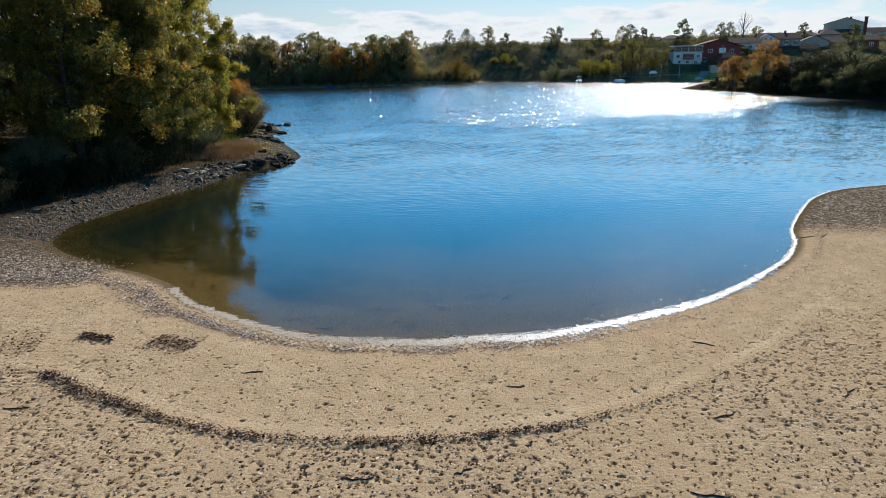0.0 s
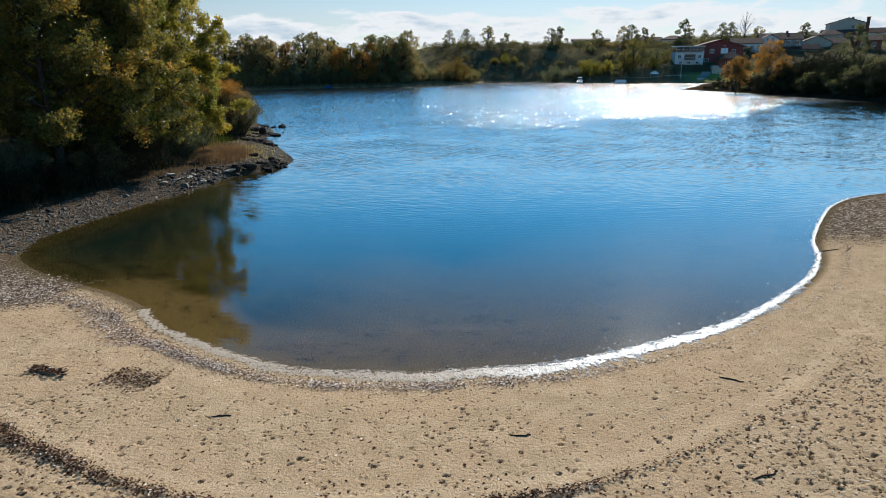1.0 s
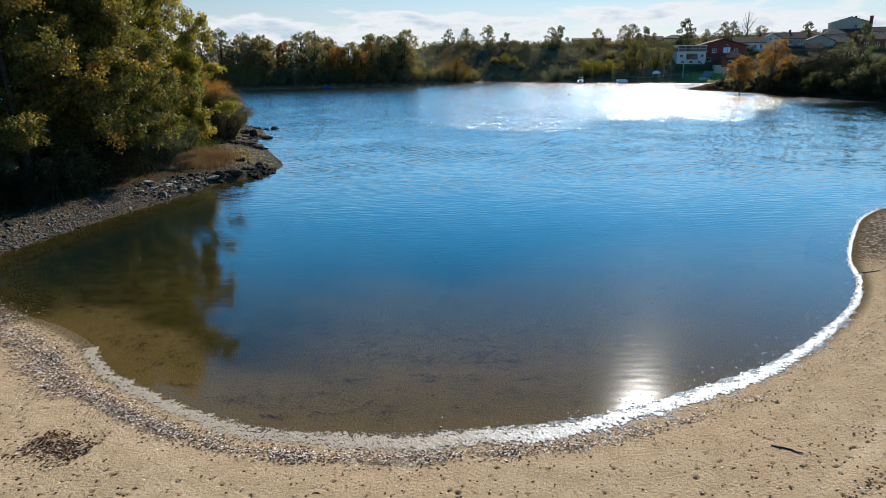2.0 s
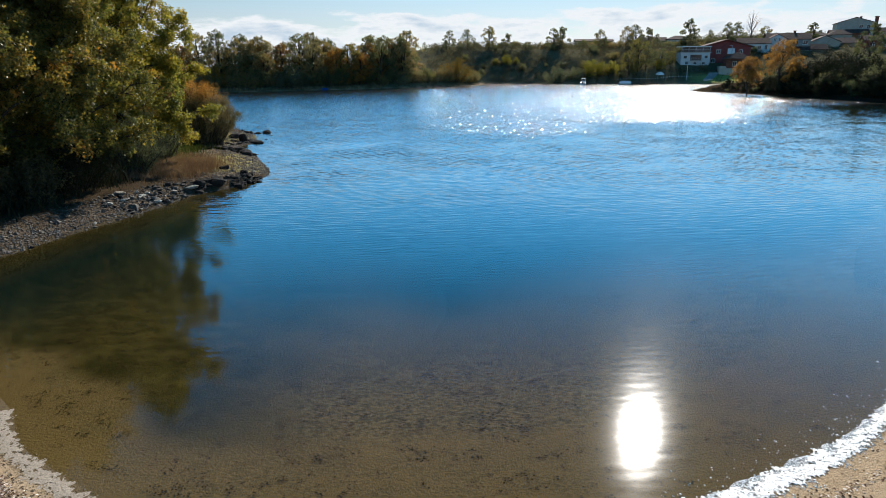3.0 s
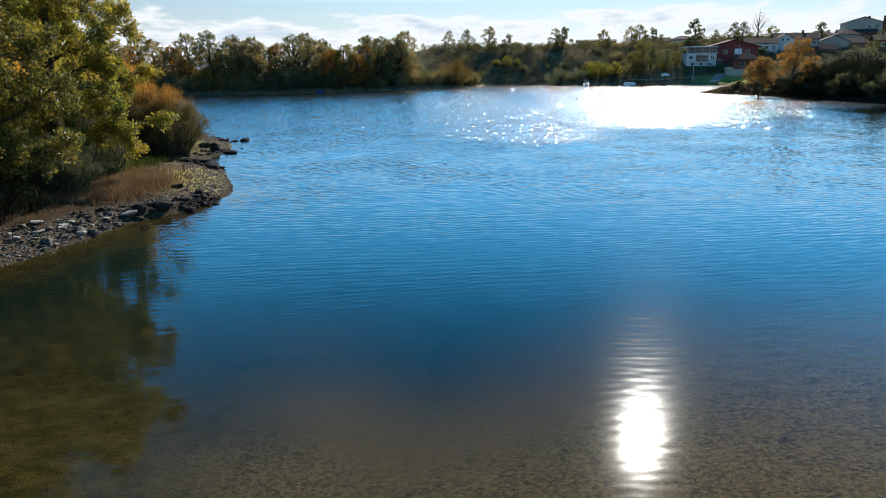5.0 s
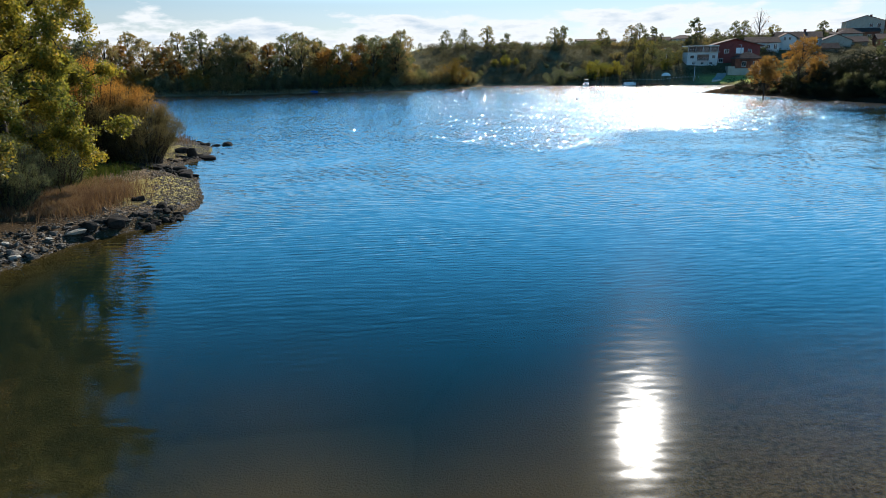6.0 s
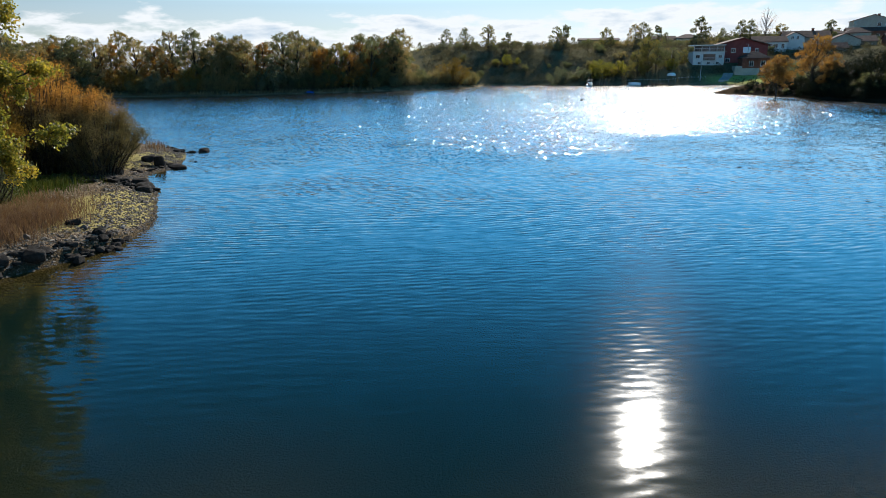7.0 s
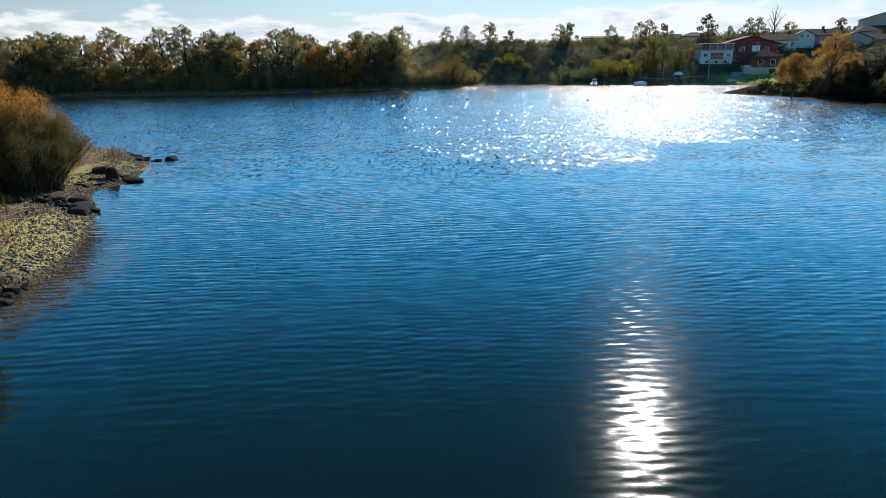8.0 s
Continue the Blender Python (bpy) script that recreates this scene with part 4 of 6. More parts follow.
# far trees: a few grown once, then copied along the banks
FAR_KINDS = []
for i, (leaf, h, sp, low, label) in enumerate([
        (FALL_LEAF, 12, 4.2, 0.12, "autumn-brown broadleaf tree on the far bank"), (DARK_LEAF, 12.5, 4.2, 0.12, "dark green broadleaf tree on the far bank"),
        (FALL_LEAF, 11, 4.6, 0.10, "wide olive and brown tree on the far bank"), (OLIVE_LEAF, 12, 3.8, 0.15, "yellow-green tree on the far bank"),
        (RUST_LEAF, 9.5, 3.8, 0.10, "rust-coloured tree on the far bank"), (DARK_LEAF, 11, 3.4, 0.25, "slender dark tree on the far bank")]):
    t = build_tree("bank_tree", 120 + i, h, sp, leaf, 9500, 0.25, 20 if i < 5 else 12, low, 0.36 if i < 5 else 0.42)
    tagged(t, label, "tree", "trees on the far bank")
    FAR_KINDS.append((t, h))
SHRUB_KINDS = []
for i, (leaf, h, sp, label) in enumerate([
        (DARK_LEAF, 3.0, 2.2, "dark green shrub on the far bank"), (FALL_LEAF, 3.0, 2.4, "olive-brown shrub on the far bank"),
        (WILLOW_LEAF, 3.2, 2.3, "grey willow shrub on the far bank"), (LIME_LEAF, 4.0, 1.9, "yellow-green sapling clump on the far bank"),
        (ORANGE_LEAF, 3.6, 2.4, "golden-orange willow shrub on the far bank"), (PAINTED_SHADE_LEAF, 3.0, 2.4, "headland shrub with shade painted into its almost black leaves")]):
    t = build_shrub("bank_shrub", 150 + i, h, sp, leaf, 3600, 0.20, 22, 0.4, 0.4, 0.24)
    tagged(t, label, "shrub", "shrubs on the far bank")
    SHRUB_KINDS.append((t, h))
placed = set()


def plant(kinds, k, x, y, rng, ztop=None, size=None):
    src, h = kinds[k]
    g = gz(x, y)
    s = (ztop - g) / h if ztop else (size or 1.0) * rng.uniform(0.82, 1.15)
    wide = s * rng.uniform(1.0, 1.2)
    if src not in placed:
        placed.add(src)
        src.matrix_basis = Matrix.LocRotScale((x, y, g), Euler((0, 0, rng.uniform(0, 6.28))), (wide, wide, s))
        return src
    return stand_copy(src, x, y, rng.uniform(0, 6.28), wide, s, g)


def inland(points, step, off, rng, jitter=1.5):
    """Places along a line of points, set off to its left by some metres."""
    p = smooth_line(points, 8)
    seg = np.linalg.norm(np.diff(p, axis=0), axis=1)
    run = np.concatenate([[0], np.cumsum(seg)])
    for s in np.arange(step * 0.4, run[-1], step):
        s += rng.uniform(-0.3, 0.3) * step
        x, y = np.interp(s, run, p[:, 0]), np.interp(s, run, p[:, 1])
        i = min(max(np.searchsorted(run, s) - 1, 0), len(seg) - 1)
        t = (p[i + 1] - p[i]) / seg[i]
        yield x + t[1] * off + rng.normal(0, jitter), y - t[0] * off + rng.normal(0, jitter)


rng_far = np.random.RandomState(5)
WOODS_EDGE = FAR_SHORE[16:26]
for off, gap, kinds in ((6, 4.4, (0, 2, 4, 0, 3, 1)), (11, 4.6, (1, 0, 2, 1, 0, 4)), (17, 5.0, (1, 0, 2, 1))):
    for x, y in inland(WOODS_EDGE, gap, off, rng_far):
        if x > -8.5 - 0.25 * off or (off < 7 and min(abs(x + k) for k in (82, 67, 47)) < 4):
            continue
        plant(FAR_KINDS, kinds[rng_far.randint(len(kinds))], x, y, rng_far, size=1.02 if off < 9 else 1.16)
for x, y in inland(WOODS_EDGE, 3.6, 2.6, rng_far, 0.6):
    plant(SHRUB_KINDS, rng_far.choice([0, 1, 2, 1, 0]), x, y, rng_far, size=1.25)

# the hill with scrub, right of the wood
for _ in range(170):
    x, y = rng_far.uniform(2, 120), rng_far.uniform(238, 312)
    d = float(shore_distance(np.array([x]), np.array([y]))[0])
    if d < 2.5 or (70 < x < 108 and 236 < y < 268):
        continue
    plant(SHRUB_KINDS, rng_far.choice([0, 2, 0, 1, 2, 0, 2, 1]), x, y, rng_far, size=rng_far.uniform(0.5, 0.95))
# trees that stand out on the ridge and the slope: x, y, top, kind
for x in np.arange(-8, 150, 9.0):                # smaller trees along the skyline
    y = 288 + rng_far.uniform(0, 16) + (12 if x > 84 else 0)
    plant(FAR_KINDS, rng_far.choice([0, 1, 2, 5]), x + rng_far.uniform(-2, 2), y, rng_far, size=rng_far.uniform(0.22, 0.42))
for x, y, top, k in [(0.9, 295, 20.9, 1), (8.5, 295, 21.3, 1), (17, 292, 22.4, 3), (25.3, 295, 19.4, 5), (44, 295, 21.4, 1), (48, 296, 22, 5), (63, 295, 21.0, 3), (74, 295, 22, 0), (78, 296, 22.7, 1), (83, 295, 21.3, 5),
                     (104.7, 306, 25.3, 5), (112.8, 307, 20.8, 1), (120, 306, 23.8, 1), (124, 307, 24, 1), (135.8, 306, 22.3, 3), (160.3, 312, 23.8, 5), (69.5, 258, 16.2, 3), (73, 260, 14.5, 1), (66, 257, 12, 3), (83, 262, 11.8, 3), (79, 261, 12.5, 1)]:
    tagged(plant(FAR_KINDS, k, x, y, rng_far, ztop=top), "lone tree rising above the scrub on the ridge")
for x, y, top, k in [(2.3, 242, 8.8, 4), (23, 275, 10.6, 3), (19, 275, 9.2, 3), (27, 276, 9.5, 3), (52.3, 257, 8.2, 3), (56, 258, 7.5, 3), (60, 258, 8.0, 3), (47, 257, 6, 2), (39, 257, 6, 2), (77, 257, 8.5, 3), (-82, 200.5, 6.4, 4), (-67, 202.5, 6.8, 4), (-47, 208.5, 7.2, 2), (-75, 201, 5.6, 2), (-56, 205, 5.4, 1)]:
    tagged(plant(SHRUB_KINDS, k, x, y, rng_far, ztop=top), "bright autumn bush standing out on the bank")
# the dark headland in front of the village; most shrubs have shade in their leaf colour
HEAD = [(110, 114), (92, 118), (81, 127), (77, 138), (75, 150), (72, 163), (68, 175), (66, 180)]
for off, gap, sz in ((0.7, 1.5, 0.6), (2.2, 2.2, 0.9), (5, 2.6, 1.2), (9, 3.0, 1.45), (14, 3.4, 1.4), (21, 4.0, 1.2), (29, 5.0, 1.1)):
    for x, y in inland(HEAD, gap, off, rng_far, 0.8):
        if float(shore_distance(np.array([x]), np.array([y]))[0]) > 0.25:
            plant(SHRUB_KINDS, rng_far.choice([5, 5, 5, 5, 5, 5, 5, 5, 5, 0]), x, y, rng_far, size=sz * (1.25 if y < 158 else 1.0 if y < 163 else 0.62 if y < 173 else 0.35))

# two orange trees, a leafless one and a poplar that stand out in front of the village
for i, (x, y, h, sp, low, leaf, label) in enumerate([(67.6, 161, 9.0, 4.0, 0.46, RUST_LEAF, "spreading orange-brown autumn tree on the headland"), (74.2, 161, 11.6, 4.2, 0.42, RUST_LEAF, "rounded orange-brown autumn tree on the headland"),
                                                     (100.0, 172, 12.0, 3.4, 0.18, DARK_LEAF, "slender olive-green poplar before the houses"), (75.6, 156.5, 6.4, 2.6, 0.30, RUST_LEAF, "low orange-brown tree among the dark shrubs"), (88.0, 162, 5.4, 2.8, 0.12, BROWN_LEAF, "small olive tree among the dark shrubs")]):
    t = build_tree("headland_tree", 170 + i, h, sp, leaf, 9000, 0.22, 18, low, 0.36)
    tagged(stand(t, x, y), label, "tree", "trees on the headland")
t = build_tree("bare_tree", 180, 15, 4.0, RUST_LEAF, 260, 0.3, 18, 0.35, 0.3, 0.6)
tagged(stand(t, 130.6, 306, 0.4), "tall leafless tree above the roofs", "tree")


# ---- the beach: foam, drift lines, twigs ----
def along(line, n, rng):
    """n places on a line, with the way across it (to the left)."""
    seg = np.diff(line, axis=0)
    ln = np.linalg.norm(seg, axis=1)
    run = np.concatenate([[0], np.cumsum(ln)])
    s = rng.uniform(0, run[-1], n)
    i = np.clip(np.searchsorted(run, s) - 1, 0, len(seg) - 1)
    f = ((s - run[i]) / ln[i])[:, None]
    t = seg[i] / ln[i][:, None]
    return line[i] + seg[i] * f, np.column_stack([-t[:, 1], t[:, 0]]), s / run[-1]


def surface(p):
    """Height of the trodden sand under places (n, 2)."""
    i = np.clip(np.searchsorted(xs, p[:, 0]), 1, nx - 1)
    j = np.clip(np.searchsorted(ys, p[:, 1]), 1, ny - 1)
    return np.maximum(np.maximum(GZ[j, i], GZ[j - 1, i]), np.maximum(GZ[j, i - 1], GZ[j - 1, i - 1]))


OCTA_V = np.array([(1, 0, 0), (0, 1, 0), (-1, 0, 0), (0, -1, 0), (0, 0, 1), (0, 0, -1)], dtype=float)
OCTA_F = np.array([(0, 1, 4), (1, 2, 4), (2, 3, 4), (3, 0, 4), (1, 0, 5), (2, 1, 5), (3, 2, 5), (0, 3, 5)])


def crumbs(rng, p, z, size, flat=0.5):
    """A small lump at each place."""
    n = len(p)
    s = (size * rng.uniform(0.5, 1.5, n))[:, None, None]
    a = rng.uniform(0, 6.28, n)
    v = OCTA_V[None] * s * rng.uniform(0.6, 1.3, (n, 6, 1)) * [1, 1, flat]
    x = v[..., 0] * np.cos(a)[:, None] - v[..., 1] * np.sin(a)[:, None]
    y = v[..., 0] * np.sin(a)[:, None] + v[..., 1] * np.cos(a)[:, None]
    v = np.stack([x + p[:, None, 0], y + p[:, None, 1], v[..., 2] + z[:, None]], -1).reshape(-1, 3)
    return v, (OCTA_F[None] + 6 * np.arange(n)[:, None, None]).reshape(-1, 3)


def flakes(rng, p, z, size, aspect=0.55, curl=0.35):
    """Dry leaves lying about: bent diamonds, nearly flat."""
    n = len(p)
    c = np.column_stack([p, z + size * 0.15])
    a = rng.uniform(0, 6.28, n)
    d = np.column_stack([np.cos(a), np.sin(a), rng.normal(0, curl, n)])
    e = np.column_stack([-np.sin(a), np.cos(a), rng.normal(0, curl, n)])
    s = (size * rng.uniform(0.5, 1.5, n))[:, None]
    lift = np.column_stack([0 * a, 0 * a, np.abs(rng.normal(0, 0.08, n))]) * s
    v = np.stack([c - d * s * 0.5, c + e * s * aspect * 0.5 + lift, c + d * s * 0.5, c - e * s * aspect * 0.5 + lift], 1).reshape(-1, 3)
    return v, np.arange(4 * n).reshape(n, 4)


rng_b = np.random.RandomState(31)
BEACH_EDGE = smooth_line([p for p in NEAR_SHORE[22:40]], 10)


def foam():
    """Froth pushed up along the beach: a broad belt in the middle, thin towards the ends."""
    p, left, s = along(BEACH_EDGE, 120000, rng_b)
    x = p[:, 0]
    wide_x, wide_w = [-12.4, -10.5, -6.5, -4, -1.5, 1, 4, 7, 10, 13, 16, 26], [0.0, 0.4, 0.65, 0.85, 1.1, 1.1, 0.95, 0.7, 0.45, 0.24, 0.16, 0.10]
    broad = np.interp(x, wide_x, wide_w)
    broad = broad * (0.8 + 0.35 * waves(p[:, 0], p[:, 1], 2.0, 61) + 0.45 * waves(p[:, 0], p[:, 1], 14.0, 62))
    off = rng_b.beta(1.05, 2.6, len(p)) * 1.25 * broad - 0.05 + 0.12 * waves(p[:, 0], p[:, 1], 11.0, 63) - rng_b.exponential(0.22, len(p)) * (rng_b.uniform(size=len(p)) < 0.03)
    keep = (broad > 0.03) & (rng_b.uniform(size=len(p)) < np.clip(broad * 2.2, 0.1, 1) * np.interp(x, [-9, -5, -1, 3], [0.0, 0.02, 0.2, 0.75]))
    q = (p - left * off[:, None])[keep]
    z = np.maximum(ground_height(q[:, 0], q[:, 1]), -0.005) + 0.014
    v, f = crumbs(rng_b, q, z - 0.006, 0.011 * np.exp(rng_b.normal(0, 0.45, len(q))), 0.5)
    # the sheet itself
    seg = np.diff(BEACH_EDGE, axis=0)
    run = np.concatenate([[0], np.cumsum(np.linalg.norm(seg, axis=1))])
    s = np.arange(0, run[-1], 0.028)
    c = np.column_stack([np.interp(s, run, BEACH_EDGE[:, 0]), np.interp(s, run, BEACH_EDGE[:, 1])])
    d = np.gradient(c, axis=0)
    d /= np.linalg.norm(d, axis=1)[:, None]
    side = np.column_stack([d[:, 1], -d[:, 0]])
    w = np.interp(c[:, 0], wide_x, wide_w)
    inner = -0.03 - 0.20 * np.clip(waves(c[:, 0], c[:, 1], 11.0, 63) + 0.6 * waves(c[:, 0], c[:, 1], 29.0, 66), -0.6, 0.8) * np.minimum(w * 2, 1)
    outer = np.maximum(w * (0.85 + 0.40 * waves(c[:, 0], c[:, 1], 3.0, 64) + 0.16 * waves(c[:, 0], c[:, 1], 13.0, 65)) * 0.8, inner + 0.01)
    k = 21
    a = np.linspace(0, 1, k)[None, :]
    off2 = inner[:, None] * (1 - a) + outer[:, None] * a
    pts = c[:, None] + side[:, None] * off2[..., None]
    hump = np.sin(np.pi * np.clip(a * 0.9 + 0.05, 0, 1)) ** 0.5
    zz = np.maximum(ground_height(pts[..., 0], pts[..., 1]), 0.0) + (0.004 + 0.012 * ease(pts[..., 0], -3, 2)) * hump + (0.004 + 0.018 * ease(pts[..., 0], -3, 2)) * rng_b.uniform(0, 1, off2.shape) * hump - 0.004 * (1 - hump)
    n0, m = len(v), len(s)
    v = np.concatenate([v, np.dstack([pts, zz]).reshape(-1, 3)])
    ii, jj = np.meshgrid(np.arange(m - 1), np.arange(k - 1), indexing="ij")
    q0 = (n0 + ii * k + jj).ravel()
    rim = np.abs(2 * (jj + 0.5) / (k - 1) - 1)                        # ragged rims and holes
    mid = pts[:-1, :-1]
    frothy = 0.5 * waves(mid[..., 0], mid[..., 1], 22.0, 67) + 0.5 * waves(mid[..., 0], mid[..., 1], 45.0, 68) + rng_b.normal(0, 0.10, rim.shape)
    whole = (frothy > -0.40 + 0.68 * rim ** 1.7).ravel()
    q0 = q0[whole]
    f = np.concatenate([f, np.stack([q0, q0 + 1, q0 + k + 1], -1), np.stack([q0, q0 + k + 1, q0 + k], -1)])
    ob = part("foam", mesh_of("foam", v, f, True), FOAM)
    tagged(ob, "white froth washed up along the sandy water's edge", "foam", kind="stuff")


foam()


def drift_line(name, line, n, size, across, mat, label, weight=None, stack=0.03, shift=0.0):
    p, left, s = along(line, n, rng_b)
    w = np.ones(n) if weight is None else weight(p[:, 0], s)
    lump = 0.55 + 0.45 * np.sin(s * 95 + 2 * np.sin(s * 41)) + 0.35 * np.sin(s * 260)
    keep = rng_b.uniform(size=n) < w * np.clip(lump, 0.35, 1)
    off = rng_b.normal(0, 1, n) * across * (0.4 + 0.6 * w) + shift
    q = (p - left * off[:, None])[keep]
    z = surface(q) + rng_b.uniform(0, stack, len(q))
    v, f = flakes(rng_b, q, z, size, 0.6, 0.13)
    ob = part(name, mesh_of(name, v, f), mat)
    return tagged(ob, label, "drift line", kind="stuff")


drift_line("wrack_line", WRACK, 24000, 0.05, 0.105, LITTER, "curved line of dark dead leaves washed up on the sand",
           lambda x, s: np.interp(x, [-11, -9.2, -9, -6, -5.5, -3, -1, 2.5, 4, 11], [0, 0.05, 1.0, 1.0, 0.55, 0.6, 0.55, 0.4, 0.08, 0.03]), 0.07)
drift_line("wrack_line", BEACH_EDGE, 52000, 0.05, 0.15, SHELLS, "band of brown leaves and pale shells beside the water",
           lambda x, s: np.interp(x, [-10, -9, -6, -4, -1, 0.2, 0.5, 1.4, 1.6, 4, 5, 9], [0.35, 0.8, 0.9, 0.8, 0.75, 0.7, 0.2, 0.55, 0.6, 0.4, 0.12, 0.05]), 0.05, 1.0)
drift_line("wrack_line", smooth_line([(-15.6, 20.3), (-13.5, 20.6), (-11.5, 20.3), (-10.1, 19.2), (-9.0, 17.9), (-7.9, 16.9)], 8), 6500, 0.06, 0.28, SHELLS, "broad scatter of shells and leaves round the cove", None, 0.04)
drift_line("wrack_line", smooth_line([(-20, 20.6), (-16.5, 21.6), (-14.5, 21.8), (-12.4, 20.9)], 8), 9000, 0.06, 0.75, SHELLS, "gravelly spread of shells and brown leaves at the cove", None, 0.03)
drift_line("wrack_line", smooth_line([(-9.5, 15.1), (-9.0, 15.0), (-8.5, 14.8)], 8), 420, 0.09, 0.10, LITTER, "small heap of dark dead leaves on the sand", None, 0.09)
drift_line("wrack_line", smooth_line([(-7.5, 14.95), (-6.9, 14.75), (-6.3, 14.55)], 8), 1300, 0.06, 0.28, LITTER, "patch of leaf crumbs on the sand", None, 0.03)
drift_line("wrack_line", smooth_line([(-14, 14.2), (-12, 14.0), (-10.2, 14.4)], 8), 2200, 0.07, 0.55, LITTER, "loose scatter of dead leaves on the sand", None, 0.04)


def beach_litter():
    """Single dead leaves, bark crumbs and bits of shell all over the sand, with more in the hollows to deepen their
    shade.
    """
    n = 60000
    p = np.column_stack([rng_b.uniform(-18, 27, n), rng_b.uniform(3.0, 37, n)])
    d = shore_distance(p[:, 0], p[:, 1])
    outer = p[:, 1] < np.interp(p[:, 0], WRACK[:, 0], WRACK[:, 1])
    dens = np.where(outer, 0.8, 0.33) * (0.5 + 0.9 * np.clip(waves(p[:, 0], p[:, 1], 1.4, 44) + 0.35, 0, 1))
    dens *= ease(p[:, 1], 3.0, 7.5) * ease(p[:, 0], -18, -12)
    dens += 0.6 * ease(p[:, 1] + 0.35 * (p[:, 0] - 15), 26, 29) * (p[:, 0] > 12)
    dens += 0.7 * np.exp(-((d - 0.9) / 0.5) ** 2)
    keep = (d > 0.5) & (rng_b.uniform(size=n) < dens) & ((p[:, 0] > -13) | (p[:, 1] < 24))
    # leaf bits gathered in the hollows, which also darken them as shadow would
    hol = np.repeat(HOLLOWS[0], 3, axis=0)
    hol = hol + rng_b.normal(0, 0.022, hol.shape)
    hol = hol[rng_b.uniform(size=len(hol)) < 0.7]
    q = np.concatenate([p[keep], hol])
    z = surface(q)
    z[-len(hol):] -= 0.012
    pale = rng_b.uniform(size=len(q)) < 0.13
    v, f = flakes(rng_b, q[~pale], z[~pale], 0.05, 0.7, 0.06)
    ob = part("beach_litter", mesh_of("beach_litter", v, f), LITTER)
    tagged(ob, "dark dead leaves and bark crumbs scattered over trodden sand, also standing for shadow in its hollows", "litter", kind="stuff")
    v, f = flakes(rng_b, q[pale], z[pale], 0.04, 0.7, 0.2)
    ob = part("shell_litter", mesh_of("shell_litter", v, f), SHELLS)
    tagged(ob, "pale bits of shell scattered over the sand", "litter", kind="stuff")


beach_litter()


def sunken_leaves():
    """Drowned leaves that gather in small dark heaps on the sandy bed."""
    n = 4200
    c = np.column_stack([rng_b.uniform(-11, 13, n), rng_b.uniform(15.5, 30, n)])
    d = -shore_distance(c[:, 0], c[:, 1])
    c = c[(d > 0.35) & (d < 9) & (rng_b.uniform(size=n) < 0.45 + 0.55 * ease(waves(c[:, 0], c[:, 1], 1.6, 51), -0.1, 0.3)) & (rng_b.uniform(size=n) < 1.15 - 0.07 * np.maximum(c[:, 0] + 4, 0))]
    each = rng_b.geometric(1 / 8.0, len(c))
    size = np.repeat(0.03 + 0.010 * np.sqrt(each), each)
    q = np.repeat(c, each, axis=0) + rng_b.normal(size=(each.sum(), 2)) * size[:, None] * [1.2, 1.0]
    v, f = flakes(rng_b, q, ground_height(q[:, 0], q[:, 1]) + 0.012, 0.045, 0.65, 0.15)
    tagged(part("sunken_leaves", mesh_of("sunken_leaves", v, f), SUNKEN), "dark drowned leaves lying in heaps on the shallow bed", "leaves", kind="stuff")


sunken_leaves()


def twig(x, y, length, turn):
    n = 6
    s = np.linspace(-0.5, 0.5, n)
    px = x + np.cos(turn) * s * length + rng_b.normal(0, 0.02, n)
    py = y + np.sin(turn) * s * length + rng_b.normal(0, 0.02, n)
    path = np.column_stack([px, py, surface(np.column_stack([px, py])) + 0.012])
    r = 0.016 * (1 - 0.5 * np.abs(s))
    fork = path[3] + np.outer(np.linspace(0, 1, 3), [math.cos(turn + 0.7) * length * 0.3, math.sin(turn + 0.7) * length * 0.3, 0.03])
    v, f = join_tubes([(path, r), (fork, [0.010, 0.007, 0.004])], 5)
    ob = part("twig", mesh_of("twig", v, f, True), BARK)
    tagged(ob, "dark dead twig lying on the sand", "twig", "twigs on the sand")


for x, y, ln, a in [(-1.3, 8.7, 0.55, 0.05), (0.5, 8.9, 0.35, 0.6), (4.5, 8.2, 0.6, -0.2), (-4.3, 13.0, 0.4, 0.3), (6.8, 14.6, 0.5, 2.5), (9.8, 8.7, 0.45, 1.9),
                    (15.2, 25.9, 0.8, 0.2), (16.0, 25.9, 0.7, 0.9), (1.8, 12.3, 0.4, 0.1), (8.8, 11.7, 0.6, 0.7), (-8.7, 11.1, 0.5, 0.2), (11.3, 11.0, 0.55, 0.3), (5.8, 10.8, 0.5, 0.35)]:
    twig(x, y, ln, a)


# ---- the point: stones, boulders, reeds, grass ----
def stone_mesh(seed, corners=18):
    """A broken block with sharp facets and worn corners."""
    r = np.random.RandomState(seed)
    bm = bmesh.new()
    p = r.uniform(-1, 1, (corners, 3))
    p /= np.maximum(np.linalg.norm(p, axis=1)[:, None], 0.9)
    for x, y, z in p:
        bm.verts.new((x * r.uniform(0.85, 1.1), y * 0.9, z * 0.52))
    hull = bmesh.ops.convex_hull(bm, input=bm.verts[:])
    bmesh.ops.delete(bm, geom=[g for g in set(hull["geom_interior"]) | set(hull["geom_unused"]) if isinstance(g, bmesh.types.BMVert)], context="VERTS")
    bmesh.ops.bevel(bm, geom=bm.edges[:], offset=0.045, segments=1, affect="EDGES")
    me = bpy.data.meshes.new("stone")
    bm.to_mesh(me)
    bm.free()
    return me


